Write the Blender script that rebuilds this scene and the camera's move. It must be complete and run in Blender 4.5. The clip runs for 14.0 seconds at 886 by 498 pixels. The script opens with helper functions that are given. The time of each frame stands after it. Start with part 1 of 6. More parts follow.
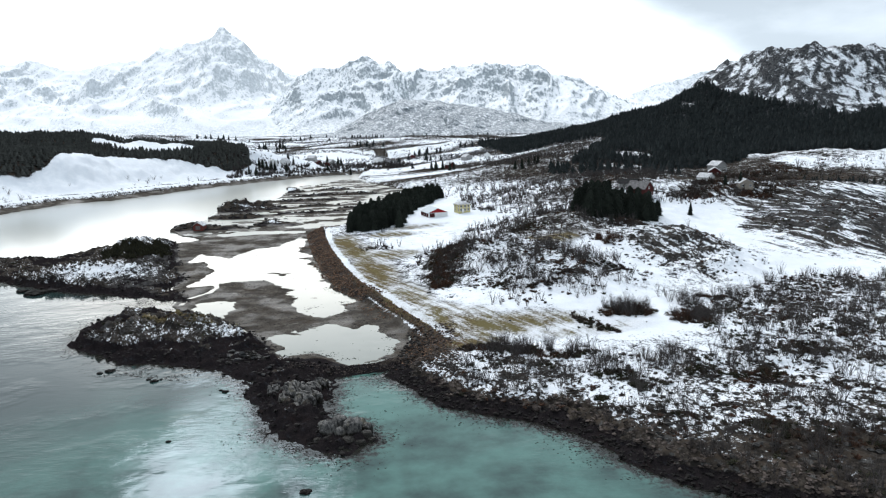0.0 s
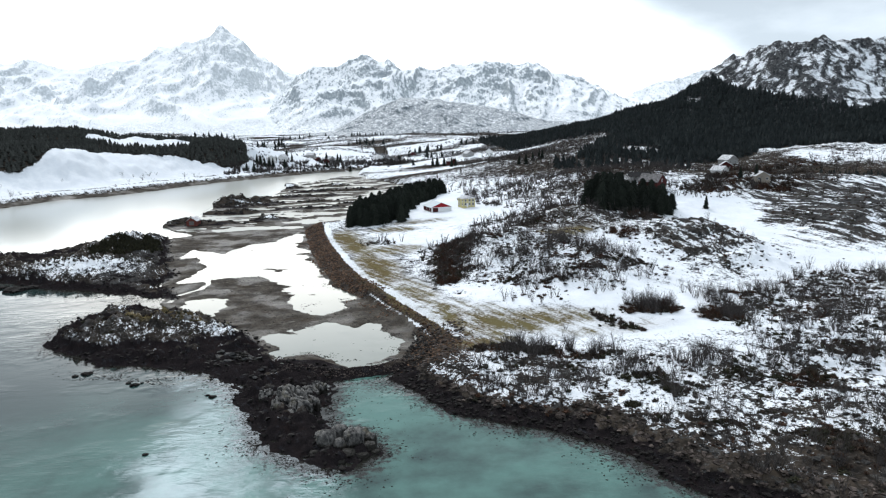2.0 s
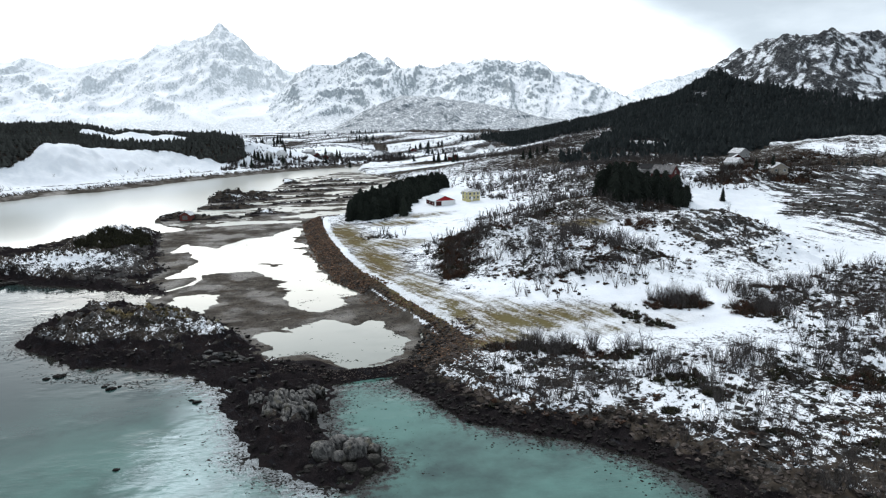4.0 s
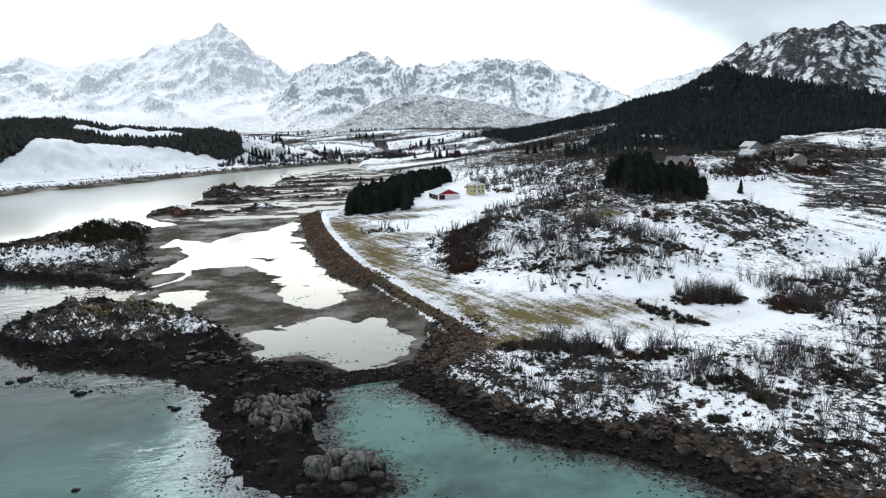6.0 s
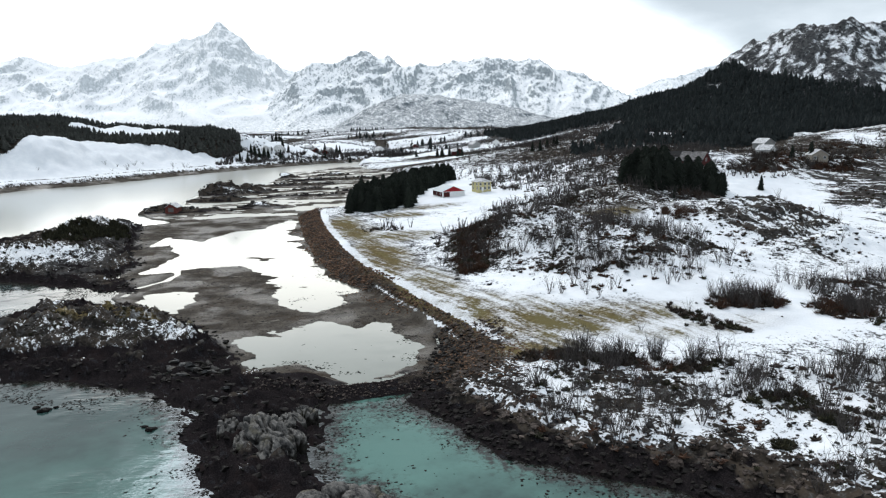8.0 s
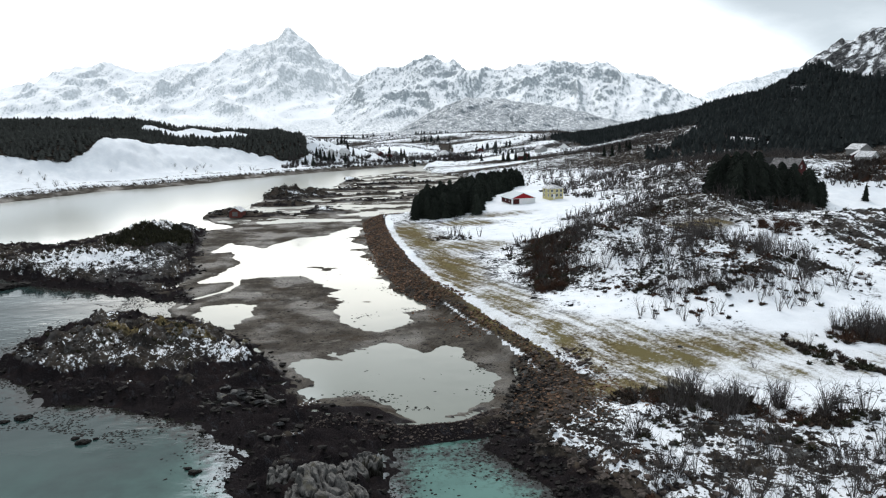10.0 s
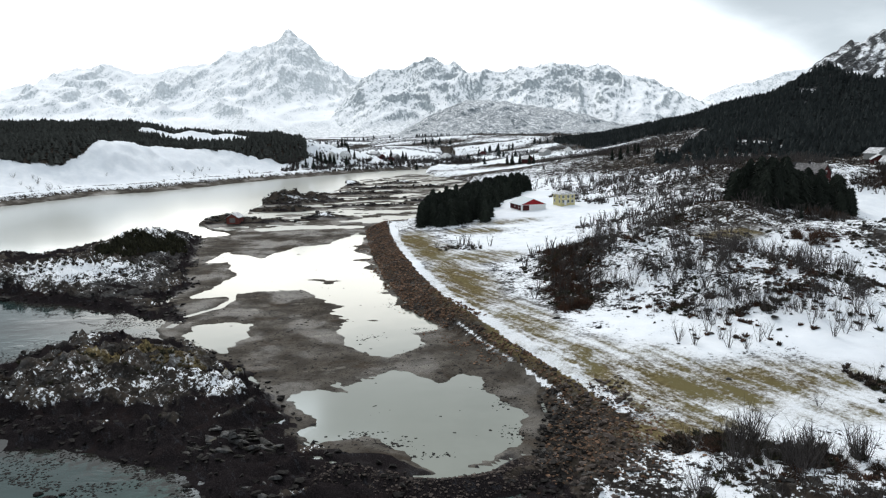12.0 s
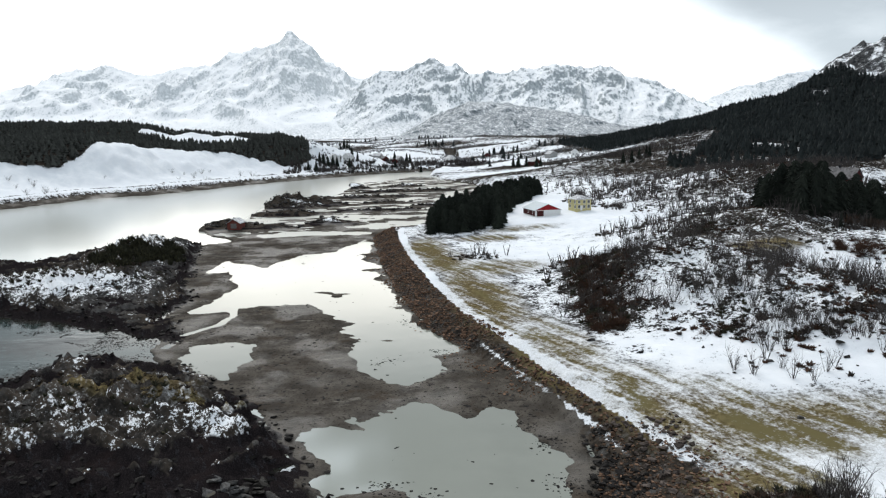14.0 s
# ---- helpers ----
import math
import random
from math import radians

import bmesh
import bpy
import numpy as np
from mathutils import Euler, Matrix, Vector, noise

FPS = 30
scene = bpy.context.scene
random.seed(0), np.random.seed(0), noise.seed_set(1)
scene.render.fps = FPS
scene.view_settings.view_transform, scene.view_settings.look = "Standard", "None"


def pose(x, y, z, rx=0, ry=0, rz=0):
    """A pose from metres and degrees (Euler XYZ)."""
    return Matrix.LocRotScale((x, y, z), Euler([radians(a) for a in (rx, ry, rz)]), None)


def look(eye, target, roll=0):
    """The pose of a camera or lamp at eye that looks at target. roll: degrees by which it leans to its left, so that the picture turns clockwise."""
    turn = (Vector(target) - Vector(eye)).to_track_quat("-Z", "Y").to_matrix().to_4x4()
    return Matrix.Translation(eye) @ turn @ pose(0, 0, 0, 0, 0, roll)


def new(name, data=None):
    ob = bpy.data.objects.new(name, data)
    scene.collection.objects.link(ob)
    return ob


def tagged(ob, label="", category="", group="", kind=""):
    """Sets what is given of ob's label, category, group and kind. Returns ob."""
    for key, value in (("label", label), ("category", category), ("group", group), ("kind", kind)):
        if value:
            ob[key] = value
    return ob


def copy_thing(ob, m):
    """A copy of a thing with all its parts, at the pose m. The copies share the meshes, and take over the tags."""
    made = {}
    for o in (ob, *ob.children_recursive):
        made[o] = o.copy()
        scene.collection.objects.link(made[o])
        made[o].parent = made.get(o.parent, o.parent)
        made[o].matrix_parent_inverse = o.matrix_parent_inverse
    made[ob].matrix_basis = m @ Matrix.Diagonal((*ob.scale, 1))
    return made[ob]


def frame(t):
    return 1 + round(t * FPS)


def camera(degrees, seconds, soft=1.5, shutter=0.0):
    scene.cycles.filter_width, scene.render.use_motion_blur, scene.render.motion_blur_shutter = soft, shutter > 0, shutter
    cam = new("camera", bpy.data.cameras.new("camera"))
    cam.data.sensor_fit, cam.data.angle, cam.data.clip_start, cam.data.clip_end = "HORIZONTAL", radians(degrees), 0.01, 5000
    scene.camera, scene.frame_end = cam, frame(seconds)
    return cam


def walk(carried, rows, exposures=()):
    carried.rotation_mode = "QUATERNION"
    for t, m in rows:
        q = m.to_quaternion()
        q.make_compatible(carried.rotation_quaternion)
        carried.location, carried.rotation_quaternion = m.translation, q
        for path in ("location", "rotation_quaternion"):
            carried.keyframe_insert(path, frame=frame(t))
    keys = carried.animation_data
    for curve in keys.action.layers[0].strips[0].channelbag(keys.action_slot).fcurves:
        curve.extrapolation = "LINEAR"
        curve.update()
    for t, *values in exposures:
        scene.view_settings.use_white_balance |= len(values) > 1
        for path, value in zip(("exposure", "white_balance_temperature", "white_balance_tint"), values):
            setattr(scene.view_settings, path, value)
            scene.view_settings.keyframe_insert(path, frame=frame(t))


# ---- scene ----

LENS = 63.77
PATH = [
    (0.0, (0.79, -5.09, 57.90), (19.96, 91.51, 40.54), -1.04),
    (0.5, (0.88, -1.34, 56.70), (20.09, 95.25, 39.35), -1.04),
    (1.0, (1.01, 2.37, 55.58), (20.22, 98.97, 38.23), -1.05),
    (1.5, (1.22, 6.21, 54.39), (20.45, 102.80, 37.02), -1.06),
    (2.0, (1.45, 10.07, 53.18), (20.69, 106.65, 35.80), -1.07),
    (2.5, (1.66, 13.78, 52.00), (20.88, 110.36, 34.58), -1.08),
    (3.0, (1.80, 17.39, 50.88), (21.05, 113.96, 33.43), -1.09),
    (5.5, (2.87, 35.62, 44.99), (22.18, 132.16, 27.46), -1.15),
    (6.0, (3.09, 39.17, 43.84), (22.41, 135.72, 26.34), -1.17),
    (6.5, (3.31, 42.74, 42.72), (22.63, 139.27, 25.16), -1.18),
    (7.0, (3.52, 46.37, 41.51), (22.84, 142.91, 24.00), -1.18),
    (7.5, (3.70, 49.98, 40.84), (23.01, 146.54, 23.41), -1.16),
    (8.0, (3.87, 53.61, 40.74), (23.16, 150.18, 23.35), -1.14),
    (8.5, (3.92, 57.35, 40.66), (23.21, 153.96, 23.47), -1.11),
    (8.7, (3.90, 58.89, 40.66), (23.16, 155.52, 23.56), -1.09),
    (8.8, (3.89, 59.66, 40.66), (22.80, 156.36, 23.61), -1.08),
    (8.9, (3.88, 60.43, 40.66), (20.74, 157.52, 23.65), -1.06),
    (9.0, (3.87, 61.20, 40.66), (18.00, 158.73, 23.69), -1.05),
    (9.1, (3.93, 61.98, 40.62), (16.37, 159.75, 23.71), -1.04),
    (9.2, (3.98, 62.77, 40.58), (15.36, 160.68, 23.72), -1.03),
    (9.4, (3.89, 64.20, 40.61), (14.81, 162.17, 23.78), -1.03),
    (9.8, (3.70, 67.06, 40.68), (14.53, 165.05, 23.91), -1.01),
    (11.5, (2.90, 79.21, 40.95), (13.74, 177.24, 24.46), -0.96),
    (12.0, (2.35, 82.67, 41.03), (13.20, 180.71, 24.62), -0.93),
    (12.5, (1.83, 86.15, 41.08), (12.62, 184.21, 24.73), -0.92),
    (13.0, (1.23, 89.63, 41.16), (12.00, 187.70, 24.87), -0.91),
    (13.5, (0.54, 93.13, 41.20), (11.32, 191.21, 24.94), -0.89),
    (14.0, (-0.17, 96.58, 41.28), (10.58, 194.68, 25.09), -0.87),
]
cam = camera(LENS, 14.0, soft=1.2)
EXPOSURES = [(0.0, 0.10, 6250, 10), (3.2, 0.08, 6280, 10), (5.3, 0.0, 6320, 10), (9.2, 0.0, 6420, 10), (11.3, -0.02, 6500, 10), (14.0, -0.07, 6500, 10)]
walk(cam, [(t, look(e, g, r)) for t, e, g, r in PATH], EXPOSURES)

# ---- sky and sun ----
SUN_AZ, SUN_EL = radians(-15), radians(44)      # from +y towards +x, and up
GLOW_AZ = radians(0)                            # where the cloud is thinnest low down
# towards the added sky patch, out of view, that the water mirrors
GLINT_PATCH_DIR = (math.sin(radians(-7)) * math.cos(radians(28.5)), math.cos(radians(-7)) * math.cos(radians(28.5)), math.sin(radians(28.5)))
SUN_DIR = Vector((math.sin(SUN_AZ) * math.cos(SUN_EL), math.cos(SUN_AZ) * math.cos(SUN_EL), math.sin(SUN_EL)))


def make_world():
    world = bpy.data.worlds.new("overcast_sky")
    world.use_nodes = True
    nt = world.node_tree
    n, l = nt.nodes, nt.links
    n.clear()
    out, bg = n.new("ShaderNodeOutputWorld"), n.new("ShaderNodeBackground")
    sky = n.new("ShaderNodeTexSky")
    sky.sky_type, sky.sun_disc = "NISHITA", False
    sky.sun_elevation, sky.sun_rotation = SUN_EL, SUN_AZ
    sky.dust_density, sky.air_density = 4.0, 1.0
    low = n.new("ShaderNodeVectorMath")
    low.operation = "SCALE"
    low.inputs["Scale"].default_value = 0.10
    l.new(sky.outputs["Color"], low.inputs[0])
    co = n.new("ShaderNodeTexCoord")
    mp = n.new("ShaderNodeMapping")
    mp.inputs["Scale"].default_value = (1.0, 1.0, 2.6)
    l.new(co.outputs["Generated"], mp.inputs["Vector"])
    no = n.new("ShaderNodeTexNoise")
    no.inputs["Scale"].default_value, no.inputs["Detail"].default_value, no.inputs["Roughness"].default_value = 2.6, 8.0, 0.55
    l.new(mp.outputs["Vector"], no.inputs["Vector"])
    ramp = n.new("ShaderNodeValToRGB")
    ramp.color_ramp.elements[0].position, ramp.color_ramp.elements[1].position = 0.40, 0.60
    ramp.color_ramp.elements[0].color = (0.76, 0.79, 0.81, 1)
    ramp.color_ramp.elements[1].color = (1.09, 1.095, 1.10, 1)
    l.new(no.outputs["Fac"], ramp.inputs["Fac"])
    # under the cloud the sky stays bright low down, towards the sun's side
    xyz = n.new("ShaderNodeSeparateXYZ")
    l.new(co.outputs["Generated"], xyz.inputs[0])
    height = n.new("ShaderNodeMapRange")
    height.interpolation_type = "SMOOTHSTEP"
    height.inputs["From Min"].default_value, height.inputs["From Max"].default_value = 0.40, 0.16
    l.new(xyz.outputs["Z"], height.inputs["Value"])
    flat = n.new("ShaderNodeVectorMath")
    flat.operation = "MULTIPLY"
    flat.inputs[1].default_value = (1.0, 1.0, 0.0)
    l.new(co.outputs["Generated"], flat.inputs[0])
    unit = n.new("ShaderNodeVectorMath")
    unit.operation = "NORMALIZE"
    l.new(flat.outputs["Vector"], unit.inputs[0])
    dot = n.new("ShaderNodeVectorMath")
    dot.operation = "DOT_PRODUCT"
    dot.inputs[1].default_value = (math.sin(GLOW_AZ), math.cos(GLOW_AZ), 0.0)
    l.new(unit.outputs["Vector"], dot.inputs[0])
    # nearest the horizon the bright cloud reaches further round
    low_down = n.new("ShaderNodeMapRange")
    low_down.interpolation_type = "SMOOTHSTEP"
    low_down.inputs["From Min"].default_value, low_down.inputs["From Max"].default_value = 0.17, 0.05
    low_down.inputs["To Max"].default_value = 0.075
    l.new(xyz.outputs["Z"], low_down.inputs["Value"])
    reach = n.new("ShaderNodeMath")
    reach.operation = "ADD"
    l.new(dot.outputs["Value"], reach.inputs[0])
    l.new(low_down.outputs["Result"], reach.inputs[1])
    side = n.new("ShaderNodeMapRange")
    side.interpolation_type = "SMOOTHSTEP"
    side.inputs["From Min"].default_value, side.inputs["From Max"].default_value = 0.875, 1.0
    l.new(reach.outputs["Value"], side.inputs["Value"])
    both = n.new("ShaderNodeMath")
    both.operation = "MULTIPLY"
    l.new(height.outputs["Result"], both.inputs[0])
    l.new(side.outputs["Result"], both.inputs[1])
    glow = n.new("ShaderNodeMapRange")
    glow.inputs["To Min"].default_value, glow.inputs["To Max"].default_value = 0.0, 3.1
    l.new(both.outputs["Value"], glow.inputs["Value"])
    # warm where the light breaks through, cool elsewhere
    warm = n.new("ShaderNodeMix")
    warm.data_type = "RGBA"
    warm.inputs["A"].default_value, warm.inputs["B"].default_value = (0.905, 0.99, 1.055, 1), (1.03, 1.0, 0.925, 1)
    part_of = n.new("ShaderNodeMapRange")
    part_of.inputs["From Min"].default_value, part_of.inputs["From Max"].default_value = 0.0, 0.8
    l.new(both.outputs["Value"], part_of.inputs["Value"])
    l.new(part_of.outputs["Result"], warm.inputs["Factor"])
    tint = n.new("ShaderNodeVectorMath")
    tint.operation = "MULTIPLY"
    l.new(ramp.outputs["Color"], tint.inputs[0])
    l.new(warm.outputs["Result"], tint.inputs[1])
    cloud = n.new("ShaderNodeVectorMath")
    cloud.operation = "SCALE"
    l.new(tint.outputs["Vector"], cloud.inputs[0])
    # an unseen bright tear in the cloud, added so the water mirrors a glint
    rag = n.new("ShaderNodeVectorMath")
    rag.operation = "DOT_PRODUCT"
    rag.inputs[1].default_value = GLINT_PATCH_DIR
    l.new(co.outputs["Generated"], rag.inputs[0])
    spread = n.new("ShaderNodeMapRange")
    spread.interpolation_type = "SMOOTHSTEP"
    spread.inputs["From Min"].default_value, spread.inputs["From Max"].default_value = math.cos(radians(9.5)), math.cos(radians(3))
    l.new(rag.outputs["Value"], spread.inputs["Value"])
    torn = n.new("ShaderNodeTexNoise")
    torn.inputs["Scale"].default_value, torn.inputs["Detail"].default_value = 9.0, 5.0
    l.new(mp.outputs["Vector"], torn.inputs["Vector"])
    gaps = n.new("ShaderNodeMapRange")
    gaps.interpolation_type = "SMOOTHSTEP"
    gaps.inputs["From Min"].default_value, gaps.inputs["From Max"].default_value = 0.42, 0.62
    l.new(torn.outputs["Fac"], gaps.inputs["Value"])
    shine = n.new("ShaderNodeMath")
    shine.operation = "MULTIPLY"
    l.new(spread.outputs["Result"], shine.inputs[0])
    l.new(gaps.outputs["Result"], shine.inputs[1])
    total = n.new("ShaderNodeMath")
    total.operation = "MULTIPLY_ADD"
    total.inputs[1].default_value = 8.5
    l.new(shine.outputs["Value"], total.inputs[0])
    # brighter overhead, as an overcast sky is, and along the rim of the land
    rise = n.new("ShaderNodeMath")
    rise.operation = "MULTIPLY_ADD"
    rise.inputs[1].default_value, rise.inputs[2].default_value = 0.80, 0.38
    l.new(xyz.outputs["Z"], rise.inputs[0])
    floor_of = n.new("ShaderNodeMath")
    floor_of.operation = "MAXIMUM"
    floor_of.inputs[1].default_value = 0.35
    l.new(rise.outputs["Value"], floor_of.inputs[0])
    rim = n.new("ShaderNodeMapRange")
    rim.interpolation_type = "SMOOTHSTEP"
    rim.inputs["From Min"].default_value, rim.inputs["From Max"].default_value = 0.25, 0.09
    rim.inputs["To Max"].default_value = 0.54
    l.new(xyz.outputs["Z"], rim.inputs["Value"])
    dome = n.new("ShaderNodeMath")
    dome.operation = "ADD"
    l.new(floor_of.outputs["Value"], dome.inputs[0])
    l.new(rim.outputs["Result"], dome.inputs[1])
    whole = n.new("ShaderNodeMath")
    whole.operation = "ADD"
    l.new(dome.outputs["Value"], whole.inputs[0])
    l.new(glow.outputs["Result"], whole.inputs[1])
    l.new(whole.outputs["Value"], total.inputs[2])
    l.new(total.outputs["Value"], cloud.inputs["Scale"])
    mix = n.new("ShaderNodeMix")
    mix.data_type = "RGBA"
    mix.inputs["Factor"].default_value = 0.93
    l.new(low.outputs["Vector"], mix.inputs["A"])
    l.new(cloud.outputs["Vector"], mix.inputs["B"])
    l.new(mix.outputs["Result"], bg.inputs["Color"])
    bg.inputs["Strength"].default_value = 1.0
    l.new(bg.outputs["Background"], out.inputs["Surface"])
    scene.world = world


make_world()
sun = new("sun", bpy.data.lights.new("sun", "SUN"))
sun.data.energy, sun.data.angle, sun.data.color = 1.8, radians(20), (1.0, 0.97, 0.92)
sun.matrix_world = look(SUN_DIR * 100, (0, 0, 0))


# ---- noise on arrays ----
def pnoise(x, y, seed=0):
    """Gradient noise, about -0.7 to 0.7."""
    xi, yi = np.floor(x).astype(np.int64), np.floor(y).astype(np.int64)
    fx, fy = x - xi, y - yi

    def corner(dx, dy):
        h = ((xi + dx) * 374761393 + (yi + dy) * 668265263 + seed * 974634777) & 0xFFFFFFFF
        h = ((h ^ (h >> 13)) * 1274126177) & 0xFFFFFFFF
        a = ((h ^ (h >> 16)) & 0xFFFF) * (2 * np.pi / 65536)
        return np.cos(a) * (fx - dx) + np.sin(a) * (fy - dy)

    u, v = fx * fx * fx * (fx * (fx * 6 - 15) + 10), fy * fy * fy * (fy * (fy * 6 - 15) + 10)
    a, b, c, d = corner(0, 0), corner(1, 0), corner(0, 1), corner(1, 1)
    return (a + u * (b - a)) * (1 - v) + (c + u * (d - c)) * v


def fbm(x, y, size, octaves=4, seed=0, gain=0.5):
    out, amp, f = 0.0, 1.0, 1.0 / size
    for k in range(octaves):
        out = out + amp * pnoise(x * f + 17.3 * k, y * f - 9.1 * k, seed + k)
        amp, f = amp * gain, f * 2.03
    return out


def ridged(x, y, size, octaves=5, seed=0, gain=0.5):
    out, amp, f, w = 0.0, 1.0, 1.0 / size, 1.0
    for k in range(octaves):
        r = (1 - np.abs(pnoise(x * f + 5.7 * k, y * f + 3.3 * k, seed + k)) * 1.6) ** 2
        out = out + amp * r * w
        w, amp, f = np.clip(r, 0, 1), amp * gain, f * 2.1
    return out


def smooth(a, b, v):
    t = np.clip((v - a) / (b - a), 0, 1)
    return t * t * (3 - 2 * t)


def inside(poly, x, y):
    """Signed distance to a closed outline, positive inside."""
    d2, sign = np.full(x.shape, 1e18), np.ones(x.shape, bool)
    n = len(poly)
    for i in range(n):
        (ax, ay), (bx, by) = poly[i], poly[(i + 1) % n]
        ex, ey = bx - ax, by - ay
        wx, wy = x - ax, y - ay
        t = np.clip((wx * ex + wy * ey) / (ex * ex + ey * ey + 1e-9), 0, 1)
        d2 = np.minimum(d2, (wx - ex * t) ** 2 + (wy - ey * t) ** 2)
        sign ^= ((ay > y) != (by > y)) & (wx < ex * (wy / (ey if abs(ey) > 1e-9 else 1e-9)))
    return np.where(sign, -1, 1) * np.sqrt(d2)


def along(line, x, y):
    """Distance to an open line of (x, y, value), and the value at its nearest point."""
    best, val = np.full(x.shape, 1e18), np.zeros(x.shape)
    for (ax, ay, av), (bx, by, bv) in zip(line[:-1], line[1:]):
        ex, ey = bx - ax, by - ay
        t = np.clip(((x - ax) * ex + (y - ay) * ey) / (ex * ex + ey * ey), 0, 1)
        d = (x - ax - ex * t) ** 2 + (y - ay - ey * t) ** 2
        near = d < best
        best, val = np.where(near, d, best), np.where(near, av + (bv - av) * t, val)
    return np.sqrt(best), val


# ---- the plan: coasts, flats, pools, in metres ----
MAINLAND = [(900, -400), (300, -90), (140, 30), (66, 84), (58, 93), (53, 102), (48, 114), (42, 121), (34, 127), (28, 132), (25, 139), (21, 147),
            (18, 153), (22, 160), (24, 168), (28, 178), (29, 186), (27, 200), (22, 215), (18, 227), (12.5, 243), (8, 276), (5, 317), (3, 379),
            (8, 395), (25, 401), (50, 440), (64, 520), (92, 620), (70, 720), (66, 800), (84, 868), (150, 1000), (150, 6000), (8000, 6000), (8000, -400)]
FAR_SIDE = [(-6000, -2500), (-900, -500), (-420, 250), (-300, 430), (-213, 537), (-180, 610), (-149, 622), (-111, 690), (-72, 738), (-20, 796),
            (24, 838), (84, 868), (150, 1000), (150, 6000), (-6000, 6000)]
FLATS = [(26, 166), (29, 186), (27, 200), (22, 215), (18, 227), (12.5, 243), (8, 276), (5, 317), (3, 379), (8, 395), (25, 401), (50, 440), (64, 520),
         (92, 620), (70, 720), (50, 790), (26, 730), (-2, 697), (-17, 589), (-35, 522), (-56, 510), (-60, 445), (-74, 430), (-72, 413), (-52, 380), (-66, 368),
         (-56, 311), (-46, 262), (-42, 234), (-36, 224), (-20, 206), (-14, 194), (-9, 180), (-5, 170), (3, 163)]
ISLE_NORTH = [(-39, 241), (-48, 246), (-62, 256), (-80, 266), (-103, 284), (-122, 297), (-165, 303), (-215, 330), (-165, 352), (-139, 356), (-112, 345),
              (-99, 366), (-84, 390), (-66, 380), (-60, 362), (-57, 335), (-51, 312), (-52, 296), (-44, 282), (-48, 266), (-42, 254)]
ISLE_SOUTH = [(-33, 226), (-43, 229), (-53, 234), (-61, 224), (-65, 208), (-61, 195), (-53, 187), (-47, 178), (-40, 177), (-29, 172), (-20, 165),
              (-15, 157), (-12, 149), (-9, 136), (-8, 127), (-3, 121), (1, 116), (8, 114.5), (12, 120), (10, 127), (5, 131), (4, 140), (6, 150), (8, 158), (3, 165), (-5, 172), (-9, 181), (-14, 194),
              (-20, 206), (-28, 217)]
POOLS = [
    [(-10, 191), (-6, 194), (0, 192), (-3, 196), (3, 197), (9, 200), (12, 193), (18, 197), (21, 194), (21, 185), (24, 179), (21, 170), (17, 165), (11, 164),
     (7, 166), (3, 173), (-4, 180), (-8, 184)],
    [(-8, 178), (-1, 179), (3, 173), (-1, 172), (-6, 171)],
    [(-41, 265), (-38, 276), (-35, 296), (-42, 318), (-48, 315), (-46, 334), (-32, 321), (-23, 340), (-10, 349), (0, 374), (3, 366), (-2, 330), (4, 318),
     (2, 300), (7, 268), (9, 250), (18, 235), (17, 227), (12, 223), (12, 216), (6, 210), (1, 213), (-2, 220), (-4, 227), (-1, 238), (-6, 243), (-8, 257),
     (-13, 269), (-24, 271), (-34, 267)],
    [(-35, 230), (-34, 237), (-29, 239), (-23, 235), (-23, 226), (-25, 221), (-30, 219), (-35, 225)],
    [(-40, 388), (-20, 392), (0, 390), (2, 397), (-24, 402), (-44, 396)],
    [(-52, 448), (-20, 452), (14, 446), (20, 456), (-10, 464), (-46, 460)],
]
MOUNDS = [  # x, y, height, half widths
    (86, 226, 9.0, 31, 40), (146, 250, 11.5, 24, 24), (148, 222, 3.5, 16, 10), (80, 266, 5, 14, 14), (61, 256, 6, 9, 22), (76, 250, 4, 12, 16), (122, 300, 13.0, 40, 40), (186, 356, 10.5, 54, 52), (244, 272, 13, 38, 34), (280, 345, 14, 70, 55),
    (200, 430, 16, 70, 66), (92, 400, 3.6, 45, 50), (300, 600, 14, 130, 110), (430, 440, 18, 120, 90), (180, 620, 8, 90, 110), (120, 150, 2, 40, 18),
    (-215, 694, 26, 92, 66), (-215, 860, 38, 170, 110), (-520, 800, 55, 210, 230), (-60, 900, 14, 90, 120), (-330, 640, 14, 80, 80),
    (300, 1500, 22, 240, 240), (-400, 1700, 30, 300, 240), (900, 1500, 60, 300, 400)]
ISLE_MOUNDS = [(-75, 345, 6.0, 16, 22), (-82, 292, 4.6, 30, 20), (-150, 325, 3, 30, 15), (-42, 200, 3.8, 19, 15), (-22, 191, 2.2, 14, 11), (-2, 136, 1.2, 5, 9),
               (-6, 152, 1.2, 6, 8), (-52, 222, 1.5, 8, 6), (-45, 512, 8.5, 16, 9), (-62, 426, 4.0, 10, 9), (-28, 522, 4.5, 10, 6), (-34, 470, 2.6, 9, 7), (-16, 430, 2.2, 9, 6), (5, 560, 2, 22, 6), (-20, 455, 2.0, 14, 4), (-48, 470, 2.6, 10, 5), (12, 520, 1.8, 16, 4), (40, 500, 1.6, 12, 4), (-30, 560, 2.4, 12, 4), (50, 600, 2, 14, 5), (30, 650, 2.2, 16, 5),
               (-10, 640, 4, 12, 6), (20, 600, 2, 24, 5), (-42, 420, 2.2, 12, 5), (10, 480, 1.2, 30, 4)]
